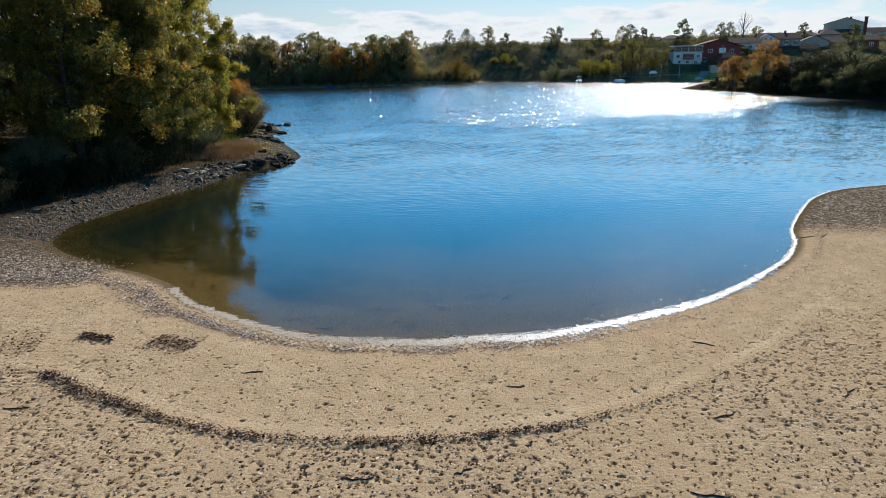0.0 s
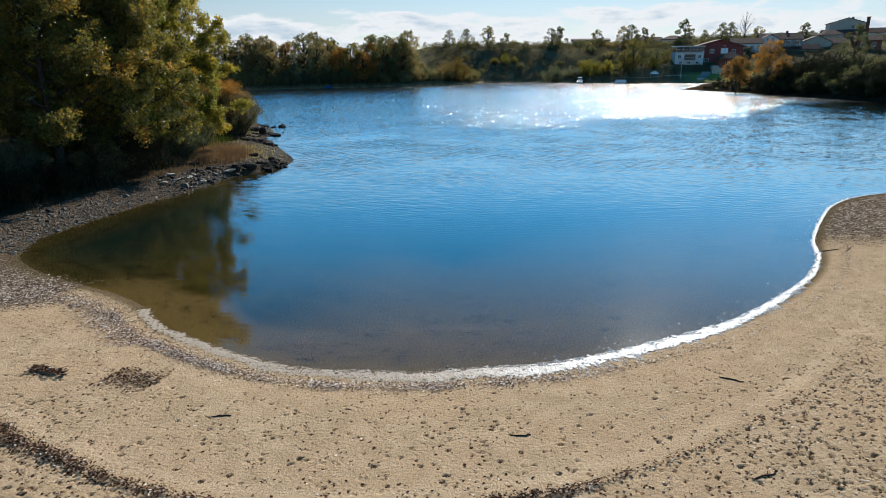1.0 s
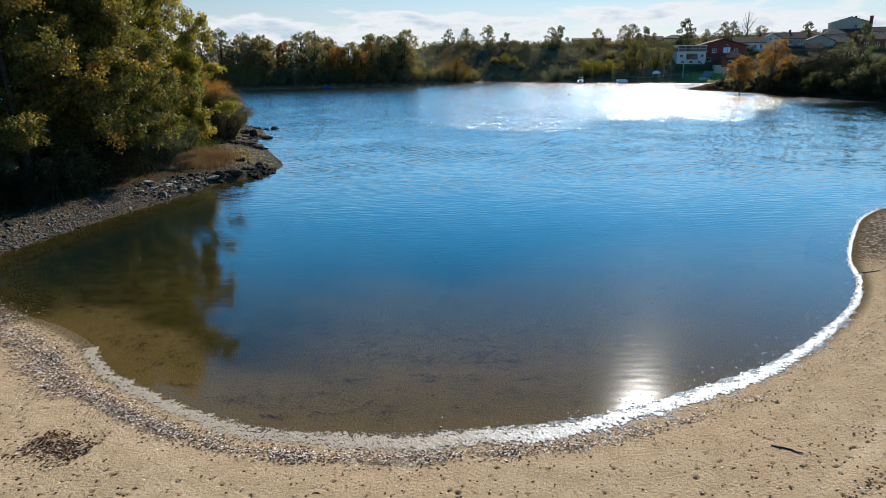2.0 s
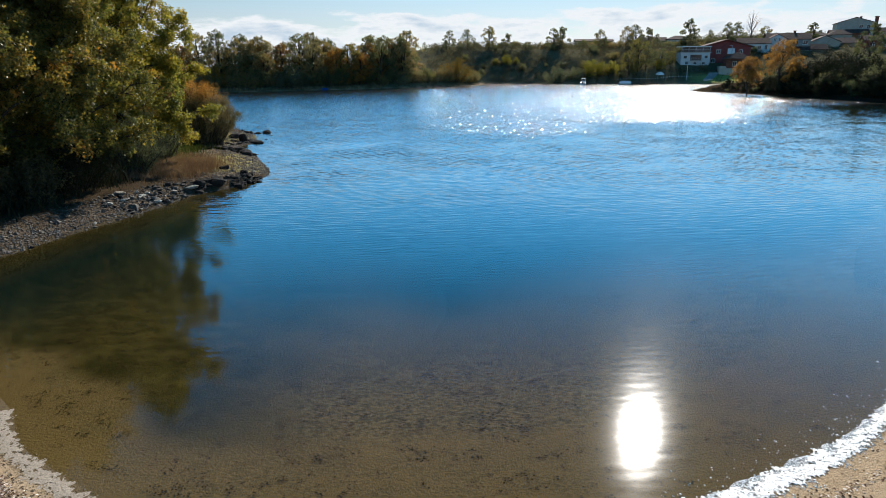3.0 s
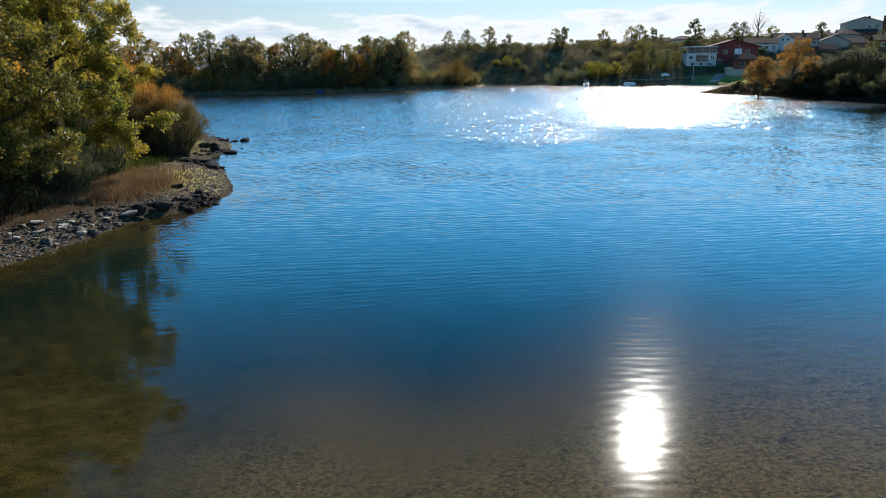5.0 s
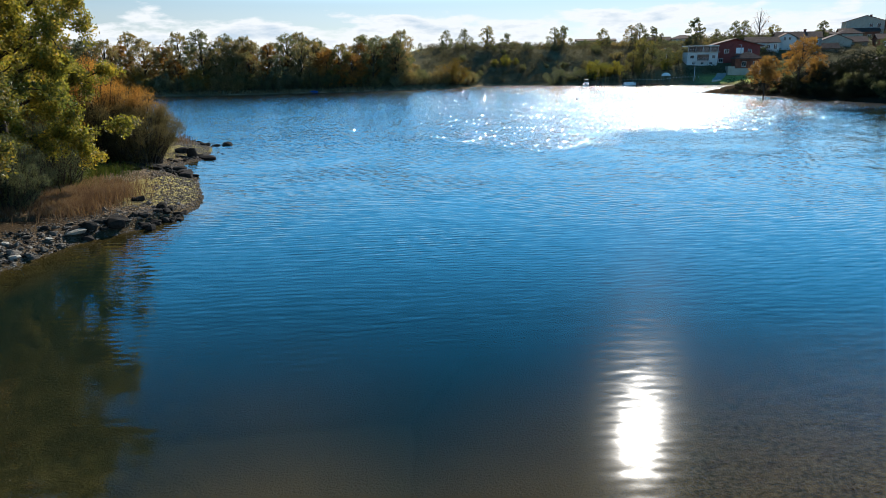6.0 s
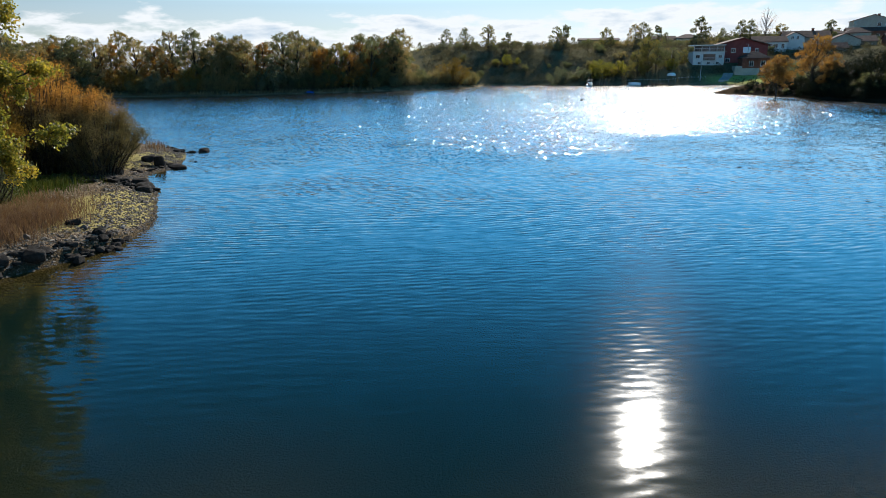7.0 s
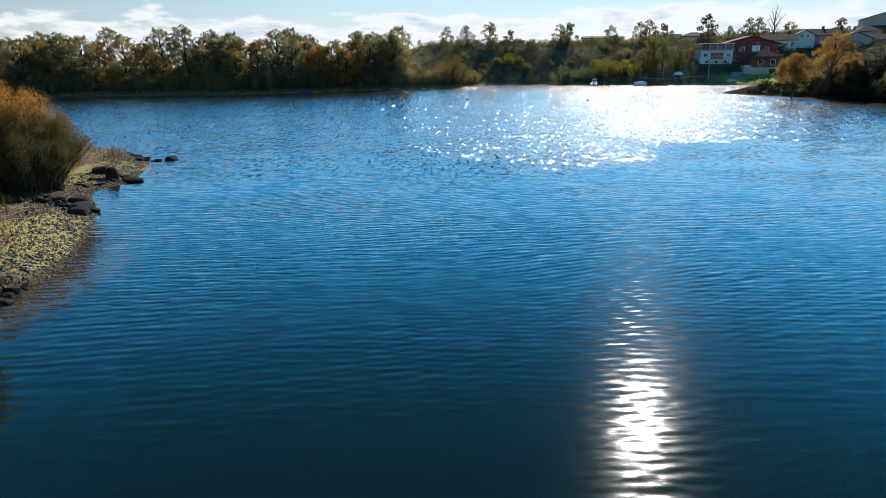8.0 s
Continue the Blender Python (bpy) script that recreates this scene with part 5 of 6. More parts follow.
STONES = [stone_mesh(i) for i in range(9)]
BOULDERS = [stone_mesh(20 + i, 60) for i in range(3)]
for me in BOULDERS:
    me.materials.append(WET_STONE)
for i, me in enumerate(STONES):
    me.materials.append((WET_STONE, STONE, PALE_STONE if i == 5 else STONE)[i % 3])
rng_s = np.random.RandomState(17)
BANK = smooth_line(NEAR_SHORE[9:19], 8)
p, left, s = along(BANK, 2400, rng_s)
off = np.abs(rng_s.beta(1.1, 1.9, 2400)) * 3.0 - 0.15
q = p + left * off[:, None] * np.where(shore_distance(*(p + left * 0.3).T) > 0, 1, -1)[:, None]
count = 0
for (x, y), o in zip(q, off):
    heap = ease(np.array(y), 38.5, 40.5) * ease(np.array(46.5 - y), 0, 1.5)      # a pile of blocks before the undercut edge
    if rng_s.uniform() > (0.10 + 0.42 * heap if y < 46 else 0.05) or count > 165 or y < 27:
        continue
    size = min(0.40, 0.085 * math.exp(rng_s.normal(0.25, 0.6))) * (0.95 + 0.1 * heap)
    ob = new("stone", STONES[rng_s.randint(9)])
    ob.matrix_basis = Matrix.LocRotScale((x, y, gz(x, y) + size * 0.16 + 0.12 * heap * rng_s.uniform()), Euler((rng_s.uniform(-0.35, 0.35), rng_s.uniform(-0.35, 0.35), rng_s.uniform(0, 6.3))), (size * rng_s.uniform(0.9, 1.7), size, size * rng_s.uniform(0.7, 1.2)))
    tagged(ob, "grey broken stone on the shaded bank by the water", "stone", "stones along the bank")
    count += 1
for line, n, lo, hi in (([(-14.3, 44.6), (-13.5, 45.9), (-12.6, 46.9), (-12.2, 48.2), (-12.0, 49.6)], 46, 0.13, 0.34),
                        ([(-21.4, 63.6), (-19.5, 62.4), (-17.5, 61.6), (-15.2, 61.0)], 60, 0.12, 0.36), ([(-19.4, 67.4), (-18.9, 69.4), (-18.4, 71.6)], 22, 0.10, 0.26), ([(-24.0, 83.0), (-21.6, 80.2), (-20.4, 78.6)], 12, 0.15, 0.35)):
    p, left, s = along(smooth_line(line, 8), n, rng_s)
    for (x, y), (lx, ly) in zip(p, left):
        k = rng_s.normal(0, 0.38)
        x, y, size = x + lx * k, y + ly * k, rng_s.uniform(lo, hi)
        ob = new("stone", STONES[3 * rng_s.randint(3)])
        ob.matrix_basis = Matrix.LocRotScale((x, y, max(gz(x, y), -0.1) + size * 0.2), Euler((rng_s.uniform(-0.3, 0.3), rng_s.uniform(-0.3, 0.3), rng_s.uniform(0, 6.3))), (size * rng_s.uniform(1.0, 1.7), size, size * rng_s.uniform(0.8, 1.3)))
        tagged(ob, "dark wet stone at the edge of the point", "stone", "dark stones round the point")


def rubble():
    """Small broken stones between the larger ones."""
    p, left, s = along(smooth_line(NEAR_SHORE[5:19], 8), 11000, rng_s)
    side = np.where(shore_distance(*(p + left * 0.3).T) > 0, 1, -1)
    q = p + left * (side * (rng_s.beta(1.1, 1.8, len(p)) * 3.2 - 0.1))[:, None]
    z = ground_height(q[:, 0], q[:, 1])
    v, f = crumbs(rng_s, q, z + 0.01, 0.05 * np.exp(rng_s.normal(0, 0.4, len(q))), 0.5)
    tagged(part("rubble", mesh_of("rubble", v, f), STONE), "small grey broken stones covering the bank", "rubble", kind="stuff")


rubble()
for x, y, size, tall, label in [(-19.2, 79.9, 0.62, 0.65, "dark wet boulder standing in the lake"), (-18.8, 70.0, 0.42, 1.6, "dark upright boulder at the tip of the shingle"), (-17.7, 70.3, 0.85, 0.28, "flat dark rock in the shallow water"), (-20.0, 79.4, 0.32, 0.6, "small dark rock beside the boulder"),
                                (-19.9, 70.9, 0.7, 0.5, "dark rock on the shingle"), (-16.0, 61.2, 0.8, 0.4, "low dark rock at the water's edge"), (-16.9, 62.6, 0.6, 0.5, "dark rock on the stony shore"), (-15.6, 60.2, 0.55, 0.5, "broken dark rock by the water"),
                                (-19.6, 65.4, 0.6, 0.7, "rounded dark rock beside the shrub"), (-17.6, 73.6, 0.16, 0.7, "small dark stone breaking the water"), (-21.0, 78.6, 0.5, 0.4, "small dark rock at the water's edge"), (-13.2, 46.0, 0.5, 0.5, "dark rock at the foot of the bank"), (-13.9, 45.2, 0.38, 0.6, "dark broken rock at the foot of the bank")]:
    ob = new("boulder", BOULDERS[int(-x * 7) % 3])
    ob.matrix_basis = Matrix.LocRotScale((x, y, max(gz(x, y), -0.2) + size * tall * 0.2), Euler((0, 0, x * 5)), (size, size * 0.8, size * tall * 2.2))
    tagged(ob, label, "boulder", "rocks round the point")


def blades(name, places, height, width, mat, label, category, spread=0.25):
    n = len(places)
    z = ground_height(places[:, 0], places[:, 1])
    h = height * rng_s.uniform(0.5, 1.3, n)
    a = rng_s.uniform(0, 6.28, n)
    lean = rng_s.normal(0, spread, (n, 2)) * h[:, None]
    b = np.column_stack([places, z - 0.03])
    w = np.column_stack([np.cos(a), np.sin(a), 0 * a]) * width * 0.5
    mid = b + np.column_stack([lean * 0.35, h * 0.6])
    top = b + np.column_stack([lean, h])
    v = np.stack([b - w, b + w, mid + w * 0.8, mid - w * 0.8, top + w * 0.2, top - w * 0.2], 1).reshape(-1, 3)
    k = 6 * np.arange(n)[:, None]
    f = np.concatenate([k + [[0, 1, 2, 3]], k + [[3, 2, 4, 5]]])
    tagged(part(name, mesh_of(name, v, f), mat), label, category, kind="stuff")


def scatter(n, cx, cy, rx, ry, turn=0.0, edge=0.3):
    p = rng_s.normal(size=(n, 2)) * 0.5
    p = np.column_stack([p[:, 0] * rx, p[:, 1] * ry])
    c, s = math.cos(turn), math.sin(turn)
    q = np.column_stack([cx + p[:, 0] * c - p[:, 1] * s, cy + p[:, 0] * s + p[:, 1] * c])
    return q[shore_distance(q[:, 0], q[:, 1]) > edge]


blades("dry_reeds", np.concatenate([scatter(14000, -17.2, 51.2, 1.9, 3.4, 0.3, 1.0), scatter(2600, -16.2, 48.0, 1.3, 1.4, 0, 0.9), scatter(1800, -19.3, 46.4, 1.5, 1.5), scatter(500, -16.4, 52.5, 2.0, 3.0, 0, 0.6)]), 0.40, 0.022, REED, "dry reddish-brown reed stubble on the point", "reeds")
blades("grass_tussock", np.concatenate([scatter(2600, -20.2, 52.8, 2.4, 2.2, 0, 1.5), scatter(1500, -20.2, 58.3, 1.6, 3.0, 0, 1.5), scatter(900, -20.0, 48.2, 1.2, 1.6, 0, 1.5)]), 0.5, 0.03, GRASS, "green and straw grass at the foot of the shrubs", "grass")
blades("reed_stalks", np.concatenate([scatter(120, -22.6, 78.4, 0.9, 2.2, 0.5, 0.05), scatter(80, -24.4, 81.4, 1.2, 1.2, 0.5, 0.05)]), 0.55, 0.03, REED, "dry reed stalks standing at the water's edge", "reeds", 0.12)
q = np.concatenate([scatter(2600, -15.6, 50.6, 2.6, 3.4, 0.3, 0.35), scatter(700, -17.4, 57.0, 1.6, 3.0, 0, 0.4), scatter(500, -19.6, 66.5, 1.2, 3.4, 0, 0.3)])
v, f = flakes(rng_s, q, ground_height(q[:, 0], q[:, 1]) + 0.02, 0.17, 0.16, 0.22)
tagged(part("straw_litter", mesh_of("straw_litter", v, f), STRAW), "pale broken reed stalks lying on the point", "litter", kind="stuff")
rim = smooth_line(FAR_SHORE[19:25], 10)
rp, rl, _ = along(rim, 1500, rng_s)
blades("far_reeds", rp + rl * np.where(shore_distance(*(rp + rl * 0.5).T) > 0, 1, -1)[:, None] * rng_s.uniform(0.1, 1.2, 1500)[:, None], 0.8, 0.14, STRAW, "pale dry reeds along the far waterline", "reeds", 0.2)
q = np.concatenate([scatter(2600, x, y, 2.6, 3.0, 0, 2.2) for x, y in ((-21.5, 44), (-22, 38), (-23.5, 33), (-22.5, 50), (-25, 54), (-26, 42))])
# blades coloured as dark as the shade under the crowns
blades("undergrowth", q, 0.8, 0.06, PAINTED_SHADE_LEAF, "weedy undergrowth below the oaks with shade painted into its colour", "undergrowth", 0.45)


# ---- scrub that covers the far slope ----
def scrub(name, seed, n, x0, x1, y0, y1, low, high, leaf, label, keep_out):
    r = np.random.RandomState(seed)
    c = np.column_stack([r.uniform(x0, x1, n), r.uniform(y0, y1, n)])
    d = shore_distance(c[:, 0], c[:, 1])
    c = c[(d > 0.8) & ~keep_out(c[:, 0], c[:, 1], d) & (waves(c[:, 0], c[:, 1], 0.22, 9) > -0.34)]
    n, each = len(c), 48
    hgt = r.uniform(low, high, n)
    at = np.repeat(c, each, axis=0) + r.normal(size=(n * each, 2)) * np.repeat(r.uniform(0.5, 1.2, n), each)[:, None]
    z = ground_height(at[:, 0], at[:, 1]) + np.repeat(hgt, each) * r.beta(1.5, 1.2, n * each)
    v, f = leaves(r, np.column_stack([at, z]), 0.34, 0.6)
    tagged(part(name, mesh_of(name, v, f), leaf), label, "scrub", kind="stuff")


scrub("scrub", 77, 2400, -8, 118, 230, 314, 0.6, 2.3, HILL_LEAF, "olive and brown scrub covering the far slope",
      lambda x, y, d: ((x > 86) & (x < 108) & (y > 222) & (y < 253)) | ((x > 66) & (x <= 86) & (y > 236) & (y < 251)) | ((x > 84) & (x < 116) & (y > 258) & (y < 276)))
# headland scrub: its shaded side is put into the leaf colour
scrub("scrub", 78, 1500, 66, 185, 112, 279, 1.0, 3.0, PAINTED_SHADE_LEAF, "scrub on the headland below the village, darkened by painted shade",
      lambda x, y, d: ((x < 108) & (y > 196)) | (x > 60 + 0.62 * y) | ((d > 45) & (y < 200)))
scrub("scrub", 79, 1500, -130, 8, 184, 290, 0.8, 3.2, HILL_LEAF, "dark undergrowth filling the far wood",
      lambda x, y, d: d > 32)
scrub("scrub", 80, 900, 108, 215, 276, 348, 0.6, 1.9, HILL_LEAF, "garden scrub between the village houses", lambda x, y, d: np.zeros(len(x), dtype=bool))


# ---- the village ----
WHITE_WALL = plain("white_wall", (0.58, 0.58, 0.56), 0.85, scale=0.6, amount=0.10)
CREAM_WALL = plain("cream_wall", (0.42, 0.37, 0.30), 0.85, scale=0.6, amount=0.15)
GREY_WALL = plain("grey_wall", (0.26, 0.245, 0.22), 0.85, scale=0.6, amount=0.15)
RED_WALL = plain("red_wall", (0.23, 0.062, 0.055), 0.85, scale=0.6, amount=0.2)
BRICK_WALL = plain("brick_wall", (0.20, 0.075, 0.05), 0.85, scale=1.2, amount=0.3)
ROOF_TILE = plain("roof_tile", (0.14, 0.085, 0.065), 0.9, scale=1.0, amount=0.3, relief=0.6)
DARK_TILE = plain("dark_tile", (0.10, 0.065, 0.055), 0.9, scale=1.0, amount=0.3, relief=0.6)
CONCRETE = plain("concrete", (0.38, 0.36, 0.33), 0.85, scale=0.8, amount=0.2)
METAL = plain("metal", (0.35, 0.36, 0.37), 0.45, 0.6, scale=3, amount=0.15)
TIMBER = plain("timber", (0.09, 0.07, 0.055), 0.85, scale=3, amount=0.3)
WHITE_PAINT = plain("white_paint", (0.78, 0.78, 0.76), 0.4, scale=2, amount=0.05)
BLUE_PAINT = plain("blue_paint", (0.02, 0.09, 0.35), 0.5, scale=2, amount=0.2)
GLASS, _gn, _gl, _gb = material("window_glass", 0.08)
_gb.inputs["Base Color"].default_value = (0.02, 0.025, 0.03, 1)


def window(parent, x, z, w, h, y=0.0, frame_mat=None):
    fr = 0.09
    ob = part("window", box_bm([(x - w / 2 - fr, x + w / 2 + fr, y - 0.06, y + 0.02, z - h / 2 - fr, z - h / 2), (x - w / 2 - fr, x + w / 2 + fr, y - 0.06, y + 0.02, z + h / 2, z + h / 2 + fr),
                                (x - w / 2 - fr, x - w / 2, y - 0.055, y + 0.02, z - h / 2, z + h / 2), (x + w / 2, x + w / 2 + fr, y - 0.055, y + 0.02, z - h / 2, z + h / 2), (x - 0.03, x + 0.03, y - 0.05, y + 0.02, z - h / 2, z + h / 2)]), frame_mat or WHITE_PAINT, parent)
    part("pane", box_bm([(x - w / 2, x + w / 2, y - 0.03, y + 0.01, z - h / 2, z + h / 2)]), GLASS, ob)
    part("sill", box_bm([(x - w / 2 - 0.15, x + w / 2 + 0.15, y - 0.18, y + 0.02, z - h / 2 - fr - 0.08, z - h / 2 - fr - 0.003)]), CONCRETE, ob)


def house(x, y, base, w, deep, wall_h, roof_h, wall, roof, label, turn=0.0, style="gable", wins=(), chimney=None, eave=0.45):
    """Front to the south, origin at the middle of the front's foot. style: gable (ridge along the front), front (gable end to the front), hip or flat."""
    thing = new("house")
    hw = w / 2
    bm = bmesh.new()
    low = -4.0

    def prism(pts, y0, y1):
        a = [bm.verts.new((px, y0, pz)) for px, pz in pts]
        b = [bm.verts.new((px, y1, pz)) for px, pz in pts]
        bm.faces.new(a)
        bm.faces.new(b[::-1])
        for i in range(len(a)):
            bm.faces.new((a[i - 1], a[i], b[i], b[i - 1])[::-1])

    if style == "front":
        prism([(-hw, low), (hw, low), (hw, wall_h), (0, wall_h + roof_h), (-hw, wall_h)], 0, deep)
    else:
        prism([(-hw, low), (hw, low), (hw, wall_h), (-hw, wall_h)], 0, deep)
        if style == "gable":
            for sx in (-hw, hw - 0.25):
                a = [bm.verts.new((px, py, pz)) for px in (sx, sx + 0.25) for py, pz in ((0, wall_h), (deep, wall_h), (deep / 2, wall_h + roof_h))]
                bm.faces.new(a[:3])
                bm.faces.new(a[3:][::-1])
                for i in range(3):
                    bm.faces.new((a[i], a[(i + 1) % 3], a[3 + (i + 1) % 3], a[3 + i]))
    bmesh.ops.recalc_face_normals(bm, faces=bm.faces[:])
    part("wall", bm, wall, thing)
    bm = bmesh.new()
    t, e = 0.22, eave

    def slab(corners):
        a = [bm.verts.new(c) for c in corners]
        b = [bm.verts.new((c[0], c[1], c[2] + t)) for c in corners]
        n = len(a)
        bm.faces.new(a[::-1])
        bm.faces.new(b)
        for i in range(n):
            bm.faces.new((a[i], a[(i + 1) % n], b[(i + 1) % n], b[i]))

    g = 0.01
    if style == "front":
        drop = e * roof_h / hw
        slab([(-hw - e, -e, wall_h - drop + g), (0, -e, wall_h + roof_h + g), (0, deep + e, wall_h + roof_h + g), (-hw - e, deep + e, wall_h - drop + g)])
        slab([(0, -e, wall_h + roof_h + g), (hw + e, -e, wall_h - drop + g), (hw + e, deep + e, wall_h - drop + g), (0, deep + e, wall_h + roof_h + g)])
    elif style == "gable":
        drop = e * roof_h / (deep / 2)
        slab([(-hw - e, -e, wall_h - drop + g), (hw + e, -e, wall_h - drop + g), (hw + e, deep / 2, wall_h + roof_h + g), (-hw - e, deep / 2, wall_h + roof_h + g)])
        slab([(-hw - e, deep / 2, wall_h + roof_h + g), (hw + e, deep / 2, wall_h + roof_h + g), (hw + e, deep + e, wall_h - drop + g), (-hw - e, deep + e, wall_h - drop + g)])
    elif style == "hip":
        c = [(-hw - e, -e, wall_h + g), (hw + e, -e, wall_h + g), (hw + e, deep + e, wall_h + g), (-hw - e, deep + e, wall_h + g)]
        k = min(hw, deep / 2)
        r1, r2 = (-hw + k - 0.01, deep / 2, wall_h + roof_h), (hw - k + 0.01, deep / 2, wall_h + roof_h)
        slab([c[0], c[1], r2, r1])
        slab([c[2], c[3], r1, r2])
        slab([c[1], c[2], r2])
        slab([c[3], c[0], r1])
    else:
        slab([(-hw - e, -e, wall_h + g), (hw + e, -e, wall_h + g), (hw + e, deep + e, wall_h + g), (-hw - e, deep + e, wall_h + g)])
    bmesh.ops.recalc_face_normals(bm, faces=bm.faces[:])
    top = part("roof", bm, roof, thing)
    if chimney:
        cx, cy, ch = chimney
        part("chimney", box_bm([(cx - 0.4, cx + 0.4, cy - 0.35, cy + 0.35, wall_h - 0.2, ch), (cx - 0.5, cx + 0.5, cy - 0.45, cy + 0.45, ch, ch + 0.15)]), BRICK_WALL, top)
    for wx, wz, ww, wh in wins:
        window(thing, wx, wz, ww, wh)
    thing.matrix_basis = pose(x, y, base, 0, 0, turn)
    return tagged(thing, label, "house", "village houses")


def row(x0, x1, n, z, w, h):
    return [(x0 + (x1 - x0) * (i / (n - 1) if n > 1 else 0.5), z, w, h) for i in range(n)]


# white boathouse: three storeys, the top one an open terrace under a flat roof
white_house = house(91.4, 262, 6.2, 10.4, 8, 4.4, 0, WHITE_WALL, CONCRETE, "white three-storey house with balcony and flat-roofed terrace above the lake", -6, "flat", row(-3.6, -3.6, 1, 2.9, 1.2, 1.0) + row(3.8, 3.8, 1, 2.9, 1.1, 1.0) + row(-3, 3, 3, 0.7, 1.0, 0.7))
part("balcony", box_bm([(-1.9, 2.3, -1.1, -0.003, 1.5, 1.65)] + [(-1.9 + 0.28 * i, -1.86 + 0.28 * i, -1.08, -1.04, 1.65, 2.5) for i in range(16)] + [(-1.9, 2.34, -1.1, -1.02, 2.5, 2.58)]), METAL, white_house)
part("balcony_window", box_bm([(-1.8, 2.2, -0.05, -0.003, 1.7, 3.7)]), GLASS, white_house)
part("terrace_roof", box_bm([(-5.4, 5.4, -0.6, 8.3, 6.5, 6.75)]), WHITE_PAINT, white_house)
for px in (-5.0, -2.5, 0, 2.5, 5.0):
    part("post", box_bm([(px - 0.09, px + 0.09, -0.2, -0.02, 4.63, 6.5)]), METAL, white_house)
part("terrace_glass", box_bm([(-5.0, 5.0, 0.6, 0.7, 4.64, 6.45)]), GLASS, white_house)
part("rail", box_bm([(-5.1, 5.1, -0.26, -0.21, 5.5, 5.58)] + [(-5.1 + 0.6 * i, -5.05 + 0.6 * i, -0.26, -0.22, 4.63, 5.5) for i in range(18)]), METAL, white_house)

red = house(103.4, 264, 6.2, 16.8, 10, 6.6, 2.3, RED_WALL, ROOF_TILE, "long dark red house with low gable and white-framed windows", -8, "front",
            [(-6.5, 4.8, 1.2, 1.1), (-2.8, 4.8, 1.4, 1.2), (5.0, 4.8, 1.1, 1.1), (-4.5, 1.6, 1.3, 1.2)], eave=1.1)
part("balcony_door", box_bm([(0.4, 2.9, -0.08, -0.003, 3.2, 5.9)]), WHITE_PAINT, red, "white-framed glazed balcony door")
part("balcony", box_bm([(-0.4, 4.6, -1.2, -0.1, 2.9, 3.1), (-0.4, 4.6, -1.2, -1.12, 3.1, 3.95)]), BRICK_WALL, red)
cottage = house(103.2, 251.5, 2.6, 8.4, 7, 5.6, 2.1, BRICK_WALL, DARK_TILE, "brick cottage with hipped roof on a pale plinth beside the slipway", -12, "hip", [(-1.4, 4.0, 1.2, 1.5), (2.2, 4.0, 1.3, 1.5)])
part("plinth", box_bm([(-6.4, 4.3, -0.5, 7.2, -3, 2.5)]), CREAM_WALL, cottage)
part("parapet", box_bm([(-6.4, -4.25, -0.5, -0.3, 2.503, 3.2), (-6.4, -6.2, -0.297, 5, 2.503, 3.2)]), CREAM_WALL, cottage)
part("garage_door", box_bm([(1.2, 3.2, -0.58, -0.503, 0.1, 2.0)]), TIMBER, cottage)
part("porch_roof", box_bm([(-3.2, 1.0, -1.6, -0.05, 5.0, 5.2)]), DARK_TILE, cottage)

house(120.8, 281, 10.9, 11.5, 8, 3.4, 1.9, WHITE_WALL, ROOF_TILE, "white house with reddish tiled roof behind the red house", -12, "gable", [(2.0, 1.8, 1.2, 1.3), (4.4, 1.8, 1.0, 1.6), (-2, 1.8, 1.2, 1.3)])
house(137, 286.5, 11.0, 15.8, 9, 5.0, 2.2, GREY_WALL, ROOF_TILE, "long house with brown tiled roof and shaded front", -14, "gable", [(2.5, 3.5, 1.5, 1.6), (6.0, 3.5, 1.6, 1.4), (-1.5, 3.5, 1.2, 1.3)], (3.0, 6.0, 8.2))
house(131.2, 284, 10.8, 6.4, 9, 5.2, 1.6, WHITE_WALL, ROOF_TILE, "narrow white gabled house with two small windows", -14, "front", [(-0.9, 4.9, 0.8, 1.0), (0.9, 4.9, 0.8, 1.0)])
house(143.5, 283, 8.5, 13, 7, 3.4, 1.8, GREY_WALL, DARK_TILE, "low grey outbuilding with dark tiled roof", -16, "gable")
house(155, 293, 7.6, 11, 9, 7.4, 2.3, CREAM_WALL, DARK_TILE, "pale rendered house with gable end", -16, "front")
house(163.5, 296, 7.6, 10, 9, 7.0, 2.0, GREY_WALL, DARK_TILE, "grey two-storey house with shaded windows", -18, "gable", [(-2.6, 5.2, 1.3, 1.6), (2.6, 5.2, 1.6, 1.5), (-2.6, 1.8, 1.4, 2.0), (2.4, 1.8, 2.6, 1.6)])
house(167, 325, 14.4, 13, 9, 4.0, 1.9, GREY_WALL, DARK_TILE, "grey house with wide dark roof below the tall house", -18, "hip", [(-3, 2.4, 1.2, 1.2), (2, 2.4, 1.2, 1.2)])
house(179, 326, 14.4, 10, 9, 4.4, 2.2, CREAM_WALL, DARK_TILE, "pale house with hipped dark roof", -18, "hip", [(-2, 2.4, 1.2, 1.2), (2, 2.4, 1.2, 1.2)])
tall = house(196.4, 345, 16.2, 15.6, 12, 8.9, 2.4, CREAM_WALL, DARK_TILE, "tall pale grey house on the hilltop with brick chimney tower", -20, "front", [(2.4, 7.0, 1.4, 1.6), (5.6, 7.0, 1.4, 1.6), (2.4, 3.6, 1.4, 1.5), (5.6, 3.6, 1.4, 1.5)])
part("balcony", box_bm([(1.0, 7.6, -1.4, -0.003, 5.2, 5.4), (1.0, 7.6, -1.4, -1.3, 5.403, 6.2)]), CONCRETE, tall)
